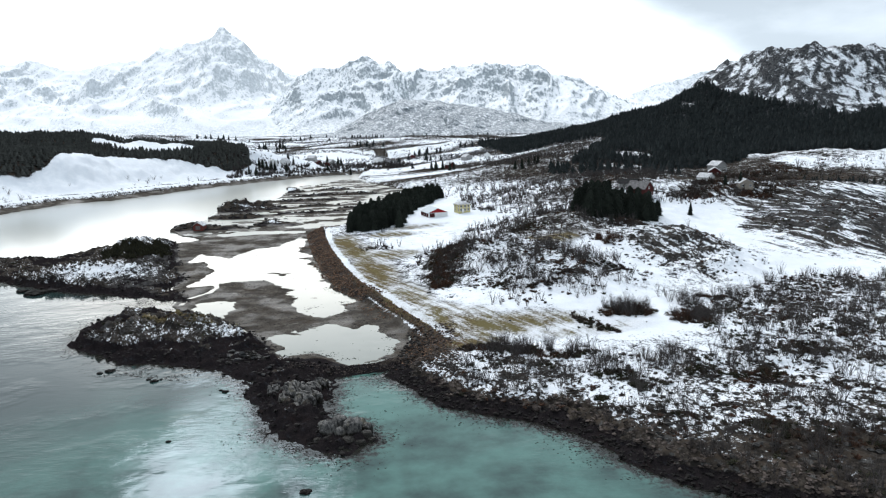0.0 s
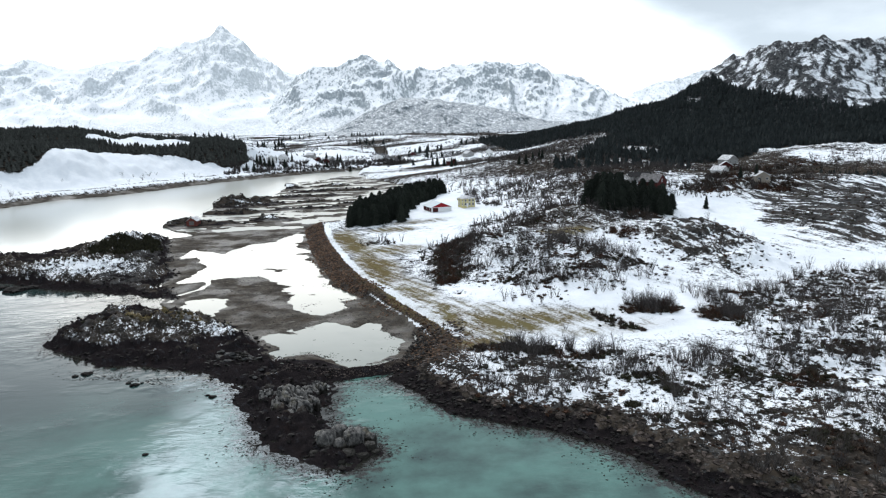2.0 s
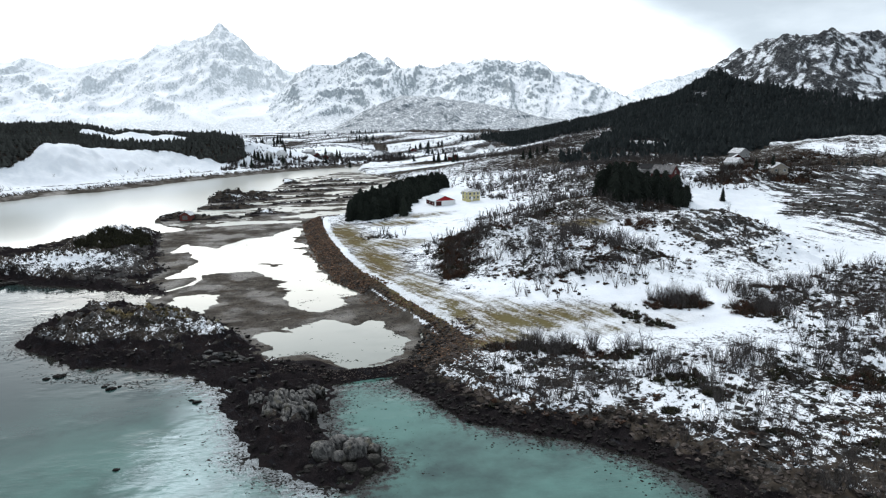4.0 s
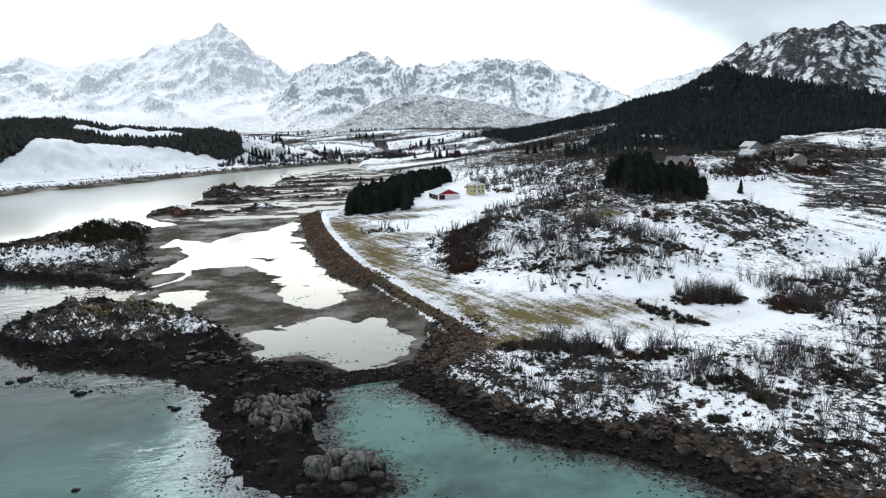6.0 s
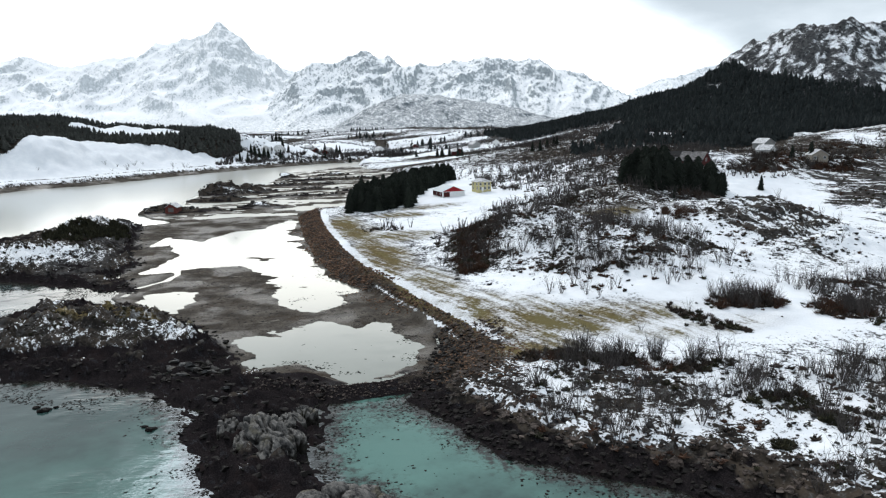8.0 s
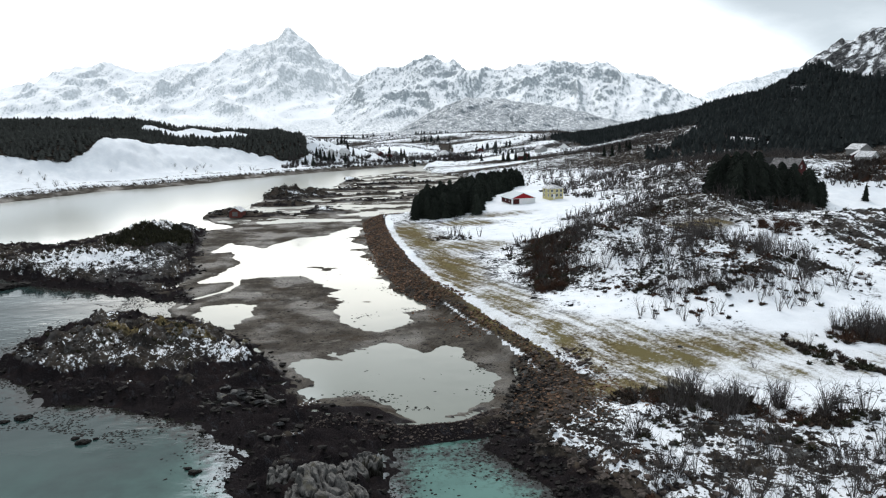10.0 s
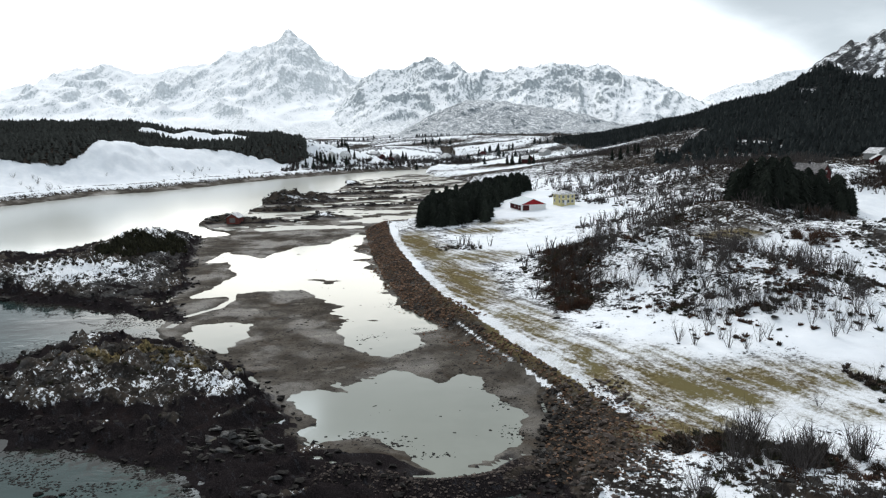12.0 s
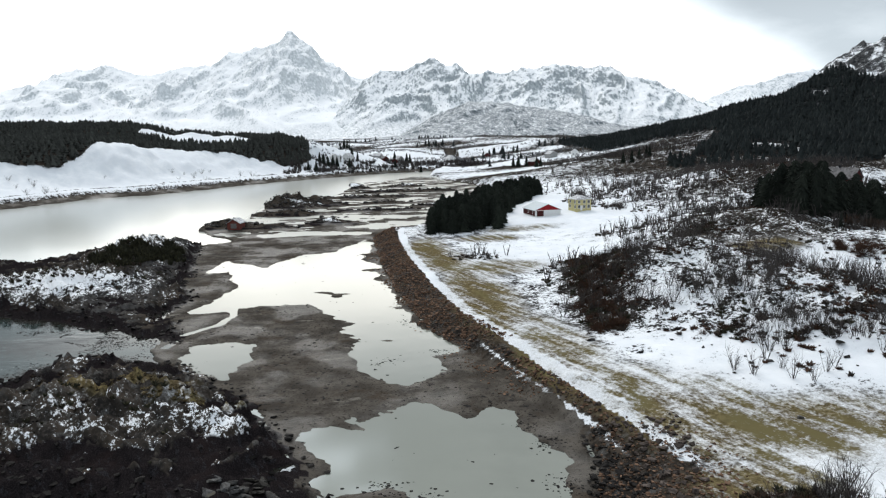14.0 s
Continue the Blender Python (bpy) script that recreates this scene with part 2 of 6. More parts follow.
RIDGE = [(350, 1180, 14), (409, 950, 44), (452, 830, 69), (472, 775, 87), (540, 815, 125), (550, 780, 131), (562, 732, 132), (616, 722, 128), (666, 720, 129),
         (900, 640, 135), (1500, 500, 110)]
WALL_TOP = [(11, 392, 0), (10.5, 350, 0), (12.3, 317, 0), (15, 279, 0), (19.3, 244, 0), (24, 224, 0), (27.5, 207, 0), (31, 193, 0), (33, 184, 0), (34, 176, 0), (35, 168, 0)]
CREEKS = [[(-33, 268, 0), (-31, 261, 0), (-33, 254, 0), (-39, 246, 0), (-40, 238, 0)], [(-27, 222, 0), (-25, 217, 0)]]
DAM = [(26, 163, 0), (17, 160, 0), (8, 159, 0), (-2, 163, 0)]


def bumps(table, x, y):
    out = np.zeros(x.shape)
    for mx, my, h, rx, ry in table:
        out += h * np.exp(-((x - mx) / rx) ** 2 - ((y - my) / ry) ** 2)
    return out


def crest_height(x, y):
    """The hill that falls away on both sides of the ridge line."""
    out = np.zeros(x.shape)
    for a, b in zip(RIDGE[:-1], RIDGE[1:]):
        d, v = along([a, b], x, y)
        out = np.maximum(out, v * np.exp(-(np.sqrt(d ** 2 + 30 ** 2) - 30) / 112))
    return out


def terrain(x, y):
    """Height of the ground and what covers it, for arrays of places."""
    far = smooth(150, 1200, y)
    wob = 2.2 + 10 * far
    wx = x + wob * fbm(x, y, 14, 4, 3)
    wy = y + wob * fbm(x, y, 14, 4, 11)
    near = y < 1300
    z0 = np.full(x.shape, -400.0)
    dm, df, dl, da, db = z0.copy(), z0.copy(), z0.copy(), z0.copy(), z0.copy()
    dp = z0.copy()
    nx, ny = wx[near], wy[near]
    dm[near], df[near], dl[near] = inside(MAINLAND, nx, ny), inside(FAR_SIDE, nx, ny), inside(FLATS, nx, ny)
    dm[~near] = 300
    df[~near] = 300
    isl = (x > -240) & (x < 40) & (y > 90) & (y < 420)
    nick = 2.2 * fbm(x[isl], y[isl], 5, 3, 131, 0.6)
    da[isl], db[isl] = inside(ISLE_NORTH, wx[isl], wy[isl]) + nick, inside(ISLE_SOUTH, wx[isl], wy[isl]) + nick
    dm[isl] = dm[isl] + 0.5 * nick
    pz = (x > -80) & (x < 60) & (y > 150) & (y < 480)
    sx, sy = x[pz] + 1.5 * fbm(x[pz], y[pz], 9, 4, 23), y[pz] + 2.5 * fbm(x[pz], y[pz], 9, 4, 29)
    pd = np.full(sx.shape, -400.0)
    for p in POOLS:
        pd = np.maximum(pd, inside(p, sx, sy))
    dp[pz] = pd

    rough = fbm(x, y, 7, 4, 41)
    lumps = fbm(x, y, 26, 4, 43)
    hills = bumps(MOUNDS, x, y)
    ridge = crest_height(x, y) * smooth(170, 470, y) * smooth(60, 260, x)
    crag = ridged(x, y, 70, 5, 61)
    valley = np.clip(y - 900, 0, None) * 0.010 + 12 * far * fbm(x, y, 260, 4, 71)
    inland = 2.3 + hills + ridge + valley + lumps * (0.5 + 0.09 * hills + 0.05 * ridge) + rough * (0.2 + 0.045 * hills) + (crag - 0.9) * (ridge * 0.055) + (ridged(x, y, 17, 4, 63, 0.6) - 0.9) * (np.clip(ridge - 25, 0, 90) * 0.022)
    # coasts
    lag = np.exp(-((x - 28) / 9) ** 2 - ((y - 170) / 13) ** 2)
    coast_r = 6.5 + 7 * lag
    shore = smooth(0, 1, np.clip(dm, 0, coast_r) / coast_r)
    stones = np.abs(fbm(x, y, 3.2, 3, 81)) * 1.0 - 0.2
    h_main = np.where(dm > 0, shore * inland + (1 - shore) * 0.3 + stones * smooth(0, 2, dm) * smooth(17, 4, dm) * (y < 240), np.clip(dm * 0.35, -6, 0) - 0.1)
    h_far = np.where(df > 0, 0.2 + 2.0 * smooth(0, 9, df) + 2.6 * smooth(11, 18, df) + smooth(26, 88, df) * np.maximum(inland - 4.8, 0), np.clip(df * 0.2, -8, 0) - 0.1)
    h = np.maximum(h_main, h_far)
    # islets and skerries
    im = bumps(ISLE_MOUNDS, x, y)
    di = np.maximum(da, db)
    rocky = (ridged(x, y, 9, 4, 91) - 0.9) * 1.9 + (ridged(x, y, 3.6, 3, 95) - 0.9) * 1.1
    h_is = np.where(di > 0, smooth(0, 5, di) * (0.9 + im) + 0.15 + rocky * smooth(0, 3, di) * (0.46 + 0.18 * im), np.clip(di * 0.3, -6, 0) - 0.1)
    h = np.maximum(h, h_is)
    # tidal flats with pools
    north = smooth(372, 430, y)
    streak = fbm(x * 0.55, y * 1.0, 12, 5, 101, 0.62)
    mud = 0.34 + 0.14 * fbm(x, y, 12, 3, 103) + 0.05 * rough + north * (1.0 * streak + im * (0.9 + 0.5 * rough) - 0.30)
    pool = smooth(-3.2, 2.6, dp)
    ragged = 0.34 * fbm(x, y, 5.5, 5, 107, 0.6) + 0.17 * pnoise(x / 1.3, y / 1.3, 109)
    isles = fbm(x * 0.55, y * 1.2, 9, 4, 137)
    mud = mud * (1 - pool) - 0.34 * pool + ragged * (0.25 + 1.2 * pool * (1 - pool) * 2) + pool * 0.9 * np.clip(isles - 0.05, 0, 1) * (y > 200) * (x > -21)
    mud = mud + 0.55 * np.exp(-((x - 2.0) / 5) ** 2 - ((y - 169) / 3) ** 2) + 0.62 * np.exp(-((x + 1.0) / 4.0) ** 2 - ((y - 172.5) / 2.4) ** 2)
    for line in CREEKS:
        cd, _ = along(line, x + 0.8 * rough, y + 0.8 * lumps)
        mud = mud - 0.5 * smooth(1.7, 0.3, cd)
    h = np.where((dl > 0) & (dm < 0) & (df < 0), np.maximum(h * (di > 0) - 9 * (di <= 0), mud), h)
    dd, _ = along(DAM, wx, wy)
    h = np.maximum(h, 1.5 - dd * 0.42 + 0.2 * rough)
    wd, _ = along(WALL_TOP, x, y)
    h = np.maximum(h, (2.7 - wd * 0.5 + 0.15 * rough) * (wd < 4) - 9 * (wd >= 4))
    land = np.maximum(dm, df)

    # what covers it: share of snow, grass, tidal weed, mud
    coastal = np.minimum(np.where(land > 0, land, 99), 40)
    snow = 0.58 + 0.0 * x
    for zx, zy, rx, ry, v in SNOW_ZONES:
        k = np.exp(-(((x - zx) / rx) ** 2 + ((y - zy) / ry) ** 2) ** 2)
        snow = snow * (1 - k) + v * k
    snow = snow + (0.55 + 0.75 * fbm(x * 0.3, y, 70, 4, 139) - snow) * smooth(560, 760, y) * smooth(30, 8, ridge)
    for bsx, bsy, brx, bry in BIRCH_SLOPES:
        snow = snow - 0.15 * np.exp(-((x - bsx) / brx) ** 2 - ((y - bsy) / bry) ** 2)
    snow = np.where((df > 0) & (dm < 0), 0.90 - 0.85 * smooth(11, 8, df) - 0.42 * smooth(19, 16, df) - 0.6 * np.exp(-((df - 30) / 1.8) ** 2), snow)
    heath = smooth(-2.5, 3.5, inside(NEAR_SLOPE, x + 4 * rough, y + 4 * lumps)) * (y < 260)
    knobs, chips = ridged(x, y, 7.5, 4, 151) - 0.9, ridged(x, y, 2.6, 3, 155) - 0.9
    snow = snow * (1 - heath) + (0.53 + 0.22 * fbm(x, y, 15, 3, 113) - 0.16 * np.clip(chips, -0.5, 0.6)) * heath
    h = h + smooth(0.4, 1.2, h) * smooth(15, 8, coastal) * (y < 165) * (dm > 0) * 0.8 * (ridged(x, y, 4.5, 4, 157) - 0.9)
    knoll = np.exp(-(((x - 148) / 24) ** 2 + ((y - 236) / 22) ** 2) ** 2) + 0.7 * np.exp(-(((x - 84) / 30) ** 2 + ((y - 228) / 28) ** 2) ** 2)
    h = h + knoll * (1.5 * (ridged(x, y, 11, 4, 161) - 0.9) + 0.8 * chips)
    snow = snow - 0.20 * knoll * np.clip(ridged(x, y, 11, 4, 161) - 0.9, -0.6, 0.6)
    h = h + heath * smooth(1.6, 3.2, h) * (0.75 * knobs + 0.32 * chips) + (di > 1) * (0.5 * (ridged(x, y, 1.9, 3, 97) - 0.9) + 0.9 * fbm((x * 0.86 + y * 0.5) * 0.3, y * 0.86 - x * 0.5, 2.4, 3, 99))
    snow = snow - 0.34 * np.exp(-((x - 96) / 30) ** 2 - ((y - 88) / 15) ** 2) - (0.45 + 0.2 * (x > 40)) * smooth(8 + 4.5 * smooth(40, 60, x), 2.5, coastal + 2 * rough) * (y < 420) * (wd > 3)
    snow = snow - 0.45 * lag
    snow = np.where(di > 0, 0.30 + 0.025 * im + 0.03 * (da > 0) + 0.05 * (db > 0) + 0.19 * np.exp(-((x + 76) / 17) ** 2 - ((y - 287) / 12) ** 2) + 0.16 * np.exp(-((x + 18) / 7) ** 2 - ((y - 194) / 6) ** 2), snow)
    snow = np.where(wd < 2.0, 0.16, snow)
    crown = np.interp(y, [p[1] for p in WALL_TOP[::-1]], [p[0] for p in WALL_TOP[::-1]])
    snow = np.where((dm > -1) & (x < crown + 1.2) & (wd < 9) & (y > 226) & (y < 392), 0.10, snow)
    snow = np.where((wd > 1.4) & (wd < 4.2) & (x > crown + 1.2) & (y > 172), 0.92, snow)
    snow = np.where(dd < 6, 0.1, snow)
    steep = (0.55 * np.clip(crag - 1.0, -0.6, 0.6) + 0.9 * np.clip(ridged(x, y, 15, 4, 65, 0.6) - 1.0, -0.6, 0.6)) * smooth(15, 60, ridge)
    snow = snow - 0.30 * steep - 0.17 * smooth(20, 70, ridge)
    wood = np.maximum(inside(RIGHT_FOREST, x[near], y[near]), inside(LEFT_FOREST, x[near], y[near]))
    for hx, hy, rx, ry in CLEARINGS:
        wood = np.minimum(wood, (np.sqrt(((x[near] - hx) / rx) ** 2 + ((y[near] - hy) / ry) ** 2) - 1) * ry)
    snow[near] = snow[near] - 1.2 * smooth(-2, 4, wood)
    snow = np.where((dl > 0) & (land < 0) & (di <= 0), -0.6 + north * (0.72 + 0.5 * streak + 0.2 * smooth(0.5, 1.5, im)), snow)
    grass = np.zeros(x.shape)
    for zx, zy, rx, ry in GRASS_ZONES:
        grass = np.maximum(grass, np.exp(-(((x - zx) / rx) ** 2 + ((y - zy) / ry) ** 2)))
    grass = grass * np.where(di > 0, 0.75, 1.0)
    weed = smooth(2.6 - 0.7 * (dm > -3) + 0.5 * (db > -2), 1.6 - 0.6 * (dm > -3) + 0.3 * (db > -2), h + 0.8 * rough + 0.9 * lag + 0.5 * (da > 4) + 1.3 * smooth(-60, -48, x) * (da > -2)) * ((di > -2) | ((dm > -2) & (y < 200)) | (dd < 7)) * (dp < -1.5)
    weed = np.where((dl > 2) & (y > 185) & (di < 0), north * smooth(0.55, 0.75, mud + 0.12 * rough) * smooth(1.3, 0.8, im), weed)
    mudm = ((dl > -1) & (land <= 0.5) & (di < 1.5)) * (1 - north * smooth(0.5, 1.0, im))
    mudm = np.maximum(mudm, smooth(12, 8, df) * ((df > -2) & (dm < 0)))
    strata = np.zeros(x.shape)
    for zx, zy, rx, ry, v in STRATA:
        strata = np.maximum(strata, v * np.exp(-(((x - zx) / rx) ** 2 + ((y - zy) / ry) ** 2)))
    # upturned beds stand out as low ledges
    ca, sa = math.cos(radians(-74)), math.sin(radians(-74))
    h = h + strata * 1.1 * fbm((x * ca + y * sa) * 0.14, -x * sa + y * ca, 4.4, 3, 121) * (h > 1.5)
    return h, np.clip(snow, -0.6, 1.2), grass, weed * (1 - np.clip(1.5 * lag, 0, 1)) * ~((dl > -5) & (y > 168) & (y < 380) & (di < 0)), mudm, np.maximum(np.maximum(smooth(22, 50, ridge), 0.7 * strata), (0.08 + 0.4 * smooth(-49, -57, x) * (x > -70)) * (di > 0.5)), strata


SNOW_ZONES = [  # x, y, half widths, share of snow
    (62, 188, 44, 24, 0.80), (92, 174, 42, 14, 0.97), (56, 179, 20, 11, 0.64), (40, 215, 14, 30, 0.70), (30, 285, 20, 50, 0.60), (60, 320, 30, 40, 0.75), (110, 350, 60, 40, 0.57),
    (84, 228, 28, 27, 0.53), (48, 234, 7, 14, 0.42), (55, 258, 9, 17, 0.40), (60, 282, 9, 14, 0.42), (94, 292, 9, 8, 0.35), (148, 238, 24, 26, 0.40), (114, 238, 9, 30, 0.92), (180, 216, 30, 24, 1.0), 
    (262, 280, 60, 60, 0.24), (192, 300, 19, 40, 0.95), (80, 400, 40, 50, 0.88), (120, 300, 30, 30, 0.44), (170, 420, 60, 50, 0.42), (150, 350, 30, 20, 0.6), (220, 520, 80, 60, 0.5), (130, 480, 60, 60, 0.92), (290, 400, 90, 46, 0.26), (330, 470, 70, 40, 0.38), (364, 458, 17, 24, 0.68), (392, 424, 22, 17, 0.66), (225, 345, 30, 14, 0.45), (212, 283, 15, 15, 0.30)]
BIRCH_SLOPES = [(236, 670, 62, 130), (320, 785, 40, 90), (170, 560, 50, 60)]   # thin snow under birches at the foot of the hill
GRASS_ZONES = [(74, 167, 17, 5), (48, 184, 8, 14), (27, 262, 9, 40), (33, 216, 8, 26), (40, 190, 9, 16), (37, 296, 15, 12), (54, 178, 20, 10), (21, 330, 8, 30), (60, 366, 16, 6), (95, 270, 20, 8), (-38, 205, 13, 4.5), (-24, 197.5, 9, 3),
               (44, 166, 10, 5), (70, 176, 12, 6), (44, 350, 12, 8), (24, 310, 9, 22)]
RIGHT_FOREST = [(300, 1180), (262, 870), (300, 850), (350, 800), (330, 720), (275, 640), (228, 575), (262, 548), (280, 498), (318, 488), (340, 498), (362, 522), (388, 512), (416, 466), (484, 430),
                (700, 352), (800, 560), (650, 600), (579, 620), (530, 612), (500, 650), (482, 700), (478, 745), (486, 786), (452, 850), (414, 950), (362, 1180)]
LEFT_FOREST = [(-520, 560), (-300, 610), (-242, 646), (-224, 656), (-213, 676), (-203, 750), (-166, 776), (-130, 792), (-70, 812), (-52, 836), (-60, 880), (-110, 900),
               (-300, 920), (-560, 900)]
CLEARINGS = [(436, 752, 9, 15), (286, 574, 19, 36), (340, 640, 12, 8), (-165, 838, 54, 28), (-215, 880, 30, 12)]
STRATA = [(258, 280, 64, 56, 1.0), (146, 238, 28, 28, 0.4), (310, 320, 60, 40, 1.0)]
NEAR_SLOPE = [(40, 163), (51, 156), (61, 147), (71, 142), (83, 140), (95, 140), (100, 147), (109, 187), (138, 195), (166, 214), (205, 205), (260, 120), (160, 30), (70, 80),
              (55, 104), (46, 120), (34, 128), (28, 140)]


# ---- materials ----
class Nodes:
    """Short hand for a material's nodes."""

    def __init__(self, name):
        self.mat = bpy.data.materials.new(name)
        self.mat.use_nodes = True
        self.nt = self.mat.node_tree
        self.bsdf = self.nt.nodes["Principled BSDF"]
        self.co = self.nt.nodes.new("ShaderNodeTexCoord").outputs["Object"]

    def link(self, a, b):
        self.nt.links.new(a, b)

    def attr(self, name):
        n = self.nt.nodes.new("ShaderNodeAttribute")
        n.attribute_name = name
        return n.outputs["Fac"]

    def noise(self, scale, detail=4.0, rough=0.55, stretch=None, turn=0.0, kind="Fac"):
        n = self.nt.nodes.new("ShaderNodeTexNoise")
        n.inputs["Scale"].default_value, n.inputs["Detail"].default_value, n.inputs["Roughness"].default_value = scale, detail, rough
        src = self.co
        if stretch:
            m = self.nt.nodes.new("ShaderNodeMapping")
            m.vector_type = "TEXTURE"
            m.inputs["Scale"].default_value, m.inputs["Rotation"].default_value = tuple(1 / q for q in stretch), (0, 0, turn)
            self.link(src, m.inputs["Vector"])
            src = m.outputs["Vector"]
        self.link(src, n.inputs["Vector"])
        return n.outputs[kind]

    def voronoi(self, scale, stretch=None):
        n = self.nt.nodes.new("ShaderNodeTexVoronoi")
        n.inputs["Scale"].default_value = scale
        self.link(self.co, n.inputs["Vector"])
        return n.outputs["Distance"]

    def math(self, op, a, b=0.0, c=0.0):
        n = self.nt.nodes.new("ShaderNodeMath")
        n.operation = op
        for i, v in enumerate((a, b, c)):
            if isinstance(v, (int, float)):
                n.inputs[i].default_value = v
            else:
                self.link(v, n.inputs[i])
        return n.outputs[0]

    def step(self, v, lo, hi, to_lo=0.0, to_hi=1.0):
        n = self.nt.nodes.new("ShaderNodeMapRange")
        n.interpolation_type = "SMOOTHSTEP"
        for k, x in (("From Min", lo), ("From Max", hi), ("To Min", to_lo), ("To Max", to_hi)):
            n.inputs[k].default_value = x
        self.link(v, n.inputs["Value"])
        return n.outputs["Result"]

    def mix(self, f, a, b):
        n = self.nt.nodes.new("ShaderNodeMix")
        n.data_type = "RGBA"
        for k, v in (("Factor", f), ("A", a), ("B", b)):
            s = n.inputs[k] if k == "Factor" else [i for i in n.inputs if i.name == k and i.type == "RGBA"][0]
            if isinstance(v, (int, float)):
                s.default_value = v
            elif isinstance(v, tuple):
                s.default_value = (*v, 1)
            else:
                self.link(v, s)
        return [o for o in n.outputs if o.type == "RGBA"][0]

    def random(self):
        return self.nt.nodes.new("ShaderNodeObjectInfo").outputs["Random"]

    def island(self):
        return self.nt.nodes.new("ShaderNodeNewGeometry").outputs["Random Per Island"]

    def normal_z(self):
        g = self.nt.nodes.new("ShaderNodeNewGeometry")
        s = self.nt.nodes.new("ShaderNodeSeparateXYZ")
        self.link(g.outputs["Normal"], s.inputs[0])
        return s.outputs["Z"]

    def bump(self, height, strength=0.5, distance=0.1):
        b = self.nt.nodes.new("ShaderNodeBump")
        b.inputs["Strength"].default_value, b.inputs["Distance"].default_value = strength, distance
        self.link(height, b.inputs["Height"])
        self.link(b.outputs["Normal"], self.bsdf.inputs["Normal"])

    def done(self, color, rough=0.8, spec=0.3):
        for key, v in (("Base Color", color), ("Roughness", rough), ("Specular IOR Level", spec)):
            s = self.bsdf.inputs[key]
            if isinstance(v, tuple):
                s.default_value = (*v, 1)
            elif isinstance(v, (int, float)):
                s.default_value = v
            else:
                self.link(v, s)
        return self.mat


def ground_material():
    m = Nodes("winter_ground")
    fine, mid, big = m.noise(1.3, 5, 0.65), m.noise(0.22, 5, 0.6), m.noise(0.03, 4, 0.5)
    grain = m.noise(6.0, 4, 0.7)
    tracks = m.noise(0.5, 4, 0.6, (0.10, 1.0, 1.0), radians(-70))
    # bare earth: heather, dead grass, rock
    heath = m.mix(m.step(mid, 0.38, 0.66), (0.018, 0.016, 0.0145), (0.058, 0.046, 0.036))
    heath = m.mix(m.step(fine, 0.45, 0.75), heath, (0.078, 0.066, 0.056))
    rock = m.mix(m.step(grain, 0.35, 0.7), (0.032, 0.031, 0.030), (0.118, 0.112, 0.106))
    bare = m.mix(m.step(m.noise(0.6, 5, 0.6), 0.54, 0.64), heath, rock)
    straw = m.mix(m.step(fine, 0.35, 0.7), (0.072, 0.056, 0.028), (0.20, 0.160, 0.082))
    straw = m.mix(m.step(m.noise(0.09, 5, 0.6), 0.42, 0.6), straw, (0.128, 0.108, 0.052))
    straw = m.mix(m.step(tracks, 0.45, 0.62, 0.0, 0.6), straw, (0.085, 0.06, 0.035))
    cliff = m.mix(m.step(m.noise(0.45, 7, 0.72), 0.40, 0.62), (0.018, 0.019, 0.021), (0.095, 0.096, 0.098))
    bare = m.mix(m.attr("crest"), bare, cliff)
    bare = m.mix(m.step(m.attr("grass"), 0.25, 0.6), bare, straw)
    mud = m.mix(m.step(mid, 0.35, 0.68), (0.048, 0.042, 0.036), (0.094, 0.083, 0.071))
    mud = m.mix(m.step(m.noise(0.12, 6, 0.65), 0.54, 0.66, 0.0, 0.8), mud, (0.052, 0.040, 0.030))
    mud = m.mix(m.step(m.noise(0.16, 6, 0.7, (0.6, 1.3, 1.0)), 0.60, 0.68, 0.0, 0.7), mud, (0.17, 0.155, 0.135))
    mud = m.mix(m.step(m.noise(2.2, 5, 0.7), 0.55, 0.62), mud, (0.026, 0.022, 0.018))
    bare = m.mix(m.attr("mud"), bare, mud)
    wrack = m.mix(m.step(grain, 0.4, 0.7), (0.0100, 0.0086, 0.0090), (0.0265, 0.0220, 0.0230))
    wrack = m.mix(m.step(mid, 0.52, 0.68, 0.0, 0.35), wrack, (0.021, 0.0135, 0.0120))
    wet = m.mix(m.step(grain, 0.35, 0.7), (0.014, 0.014, 0.016), (0.052, 0.052, 0.057))
    wrack = m.mix(m.step(m.noise(0.55, 7, 0.75, (1.5, 0.6, 1.0), radians(30)), 0.56, 0.62, 0.0, 0.6), wrack, wet)
    bare = m.mix(m.step(m.attr("weed"), 0.15, 0.5), bare, wrack)
    # snow lies where its share beats the unevenness
    dots = m.noise(3.4, 3, 0.6)
    thr = m.math("ADD", m.math("MULTIPLY", fine, 0.42), m.math("ADD", m.math("MULTIPLY", mid, 0.34), m.math("MULTIPLY", dots, 0.24)))
    lie = m.step(m.attr("grass"), 0.15, 0.5, 0.12, 0.55)
    thr = m.math("ADD", thr, m.math("MULTIPLY", lie, m.math("SUBTRACT", tracks, 0.5)))
    beds = m.noise(0.34, 6, 0.68, (0.14, 1.0, 1.0), radians(-74))
    thr = m.math("ADD", thr, m.math("MULTIPLY", m.attr("strata"), m.math("MULTIPLY", m.math("SUBTRACT", beds, 0.5), 2.0)))
    need = m.math("SUBTRACT", 1.0, m.math("ADD", m.math("MULTIPLY", m.attr("snow"), 0.55), 0.22))
    need = m.math("ADD", need, m.math("MULTIPLY", m.attr("grass"), 0.19))
    over = m.math("SUBTRACT", thr, need)
    thin = m.math("MULTIPLY", m.step(over, -0.13, 0.12), m.step(grain, 0.25, 0.65, 0.55, 1.0))
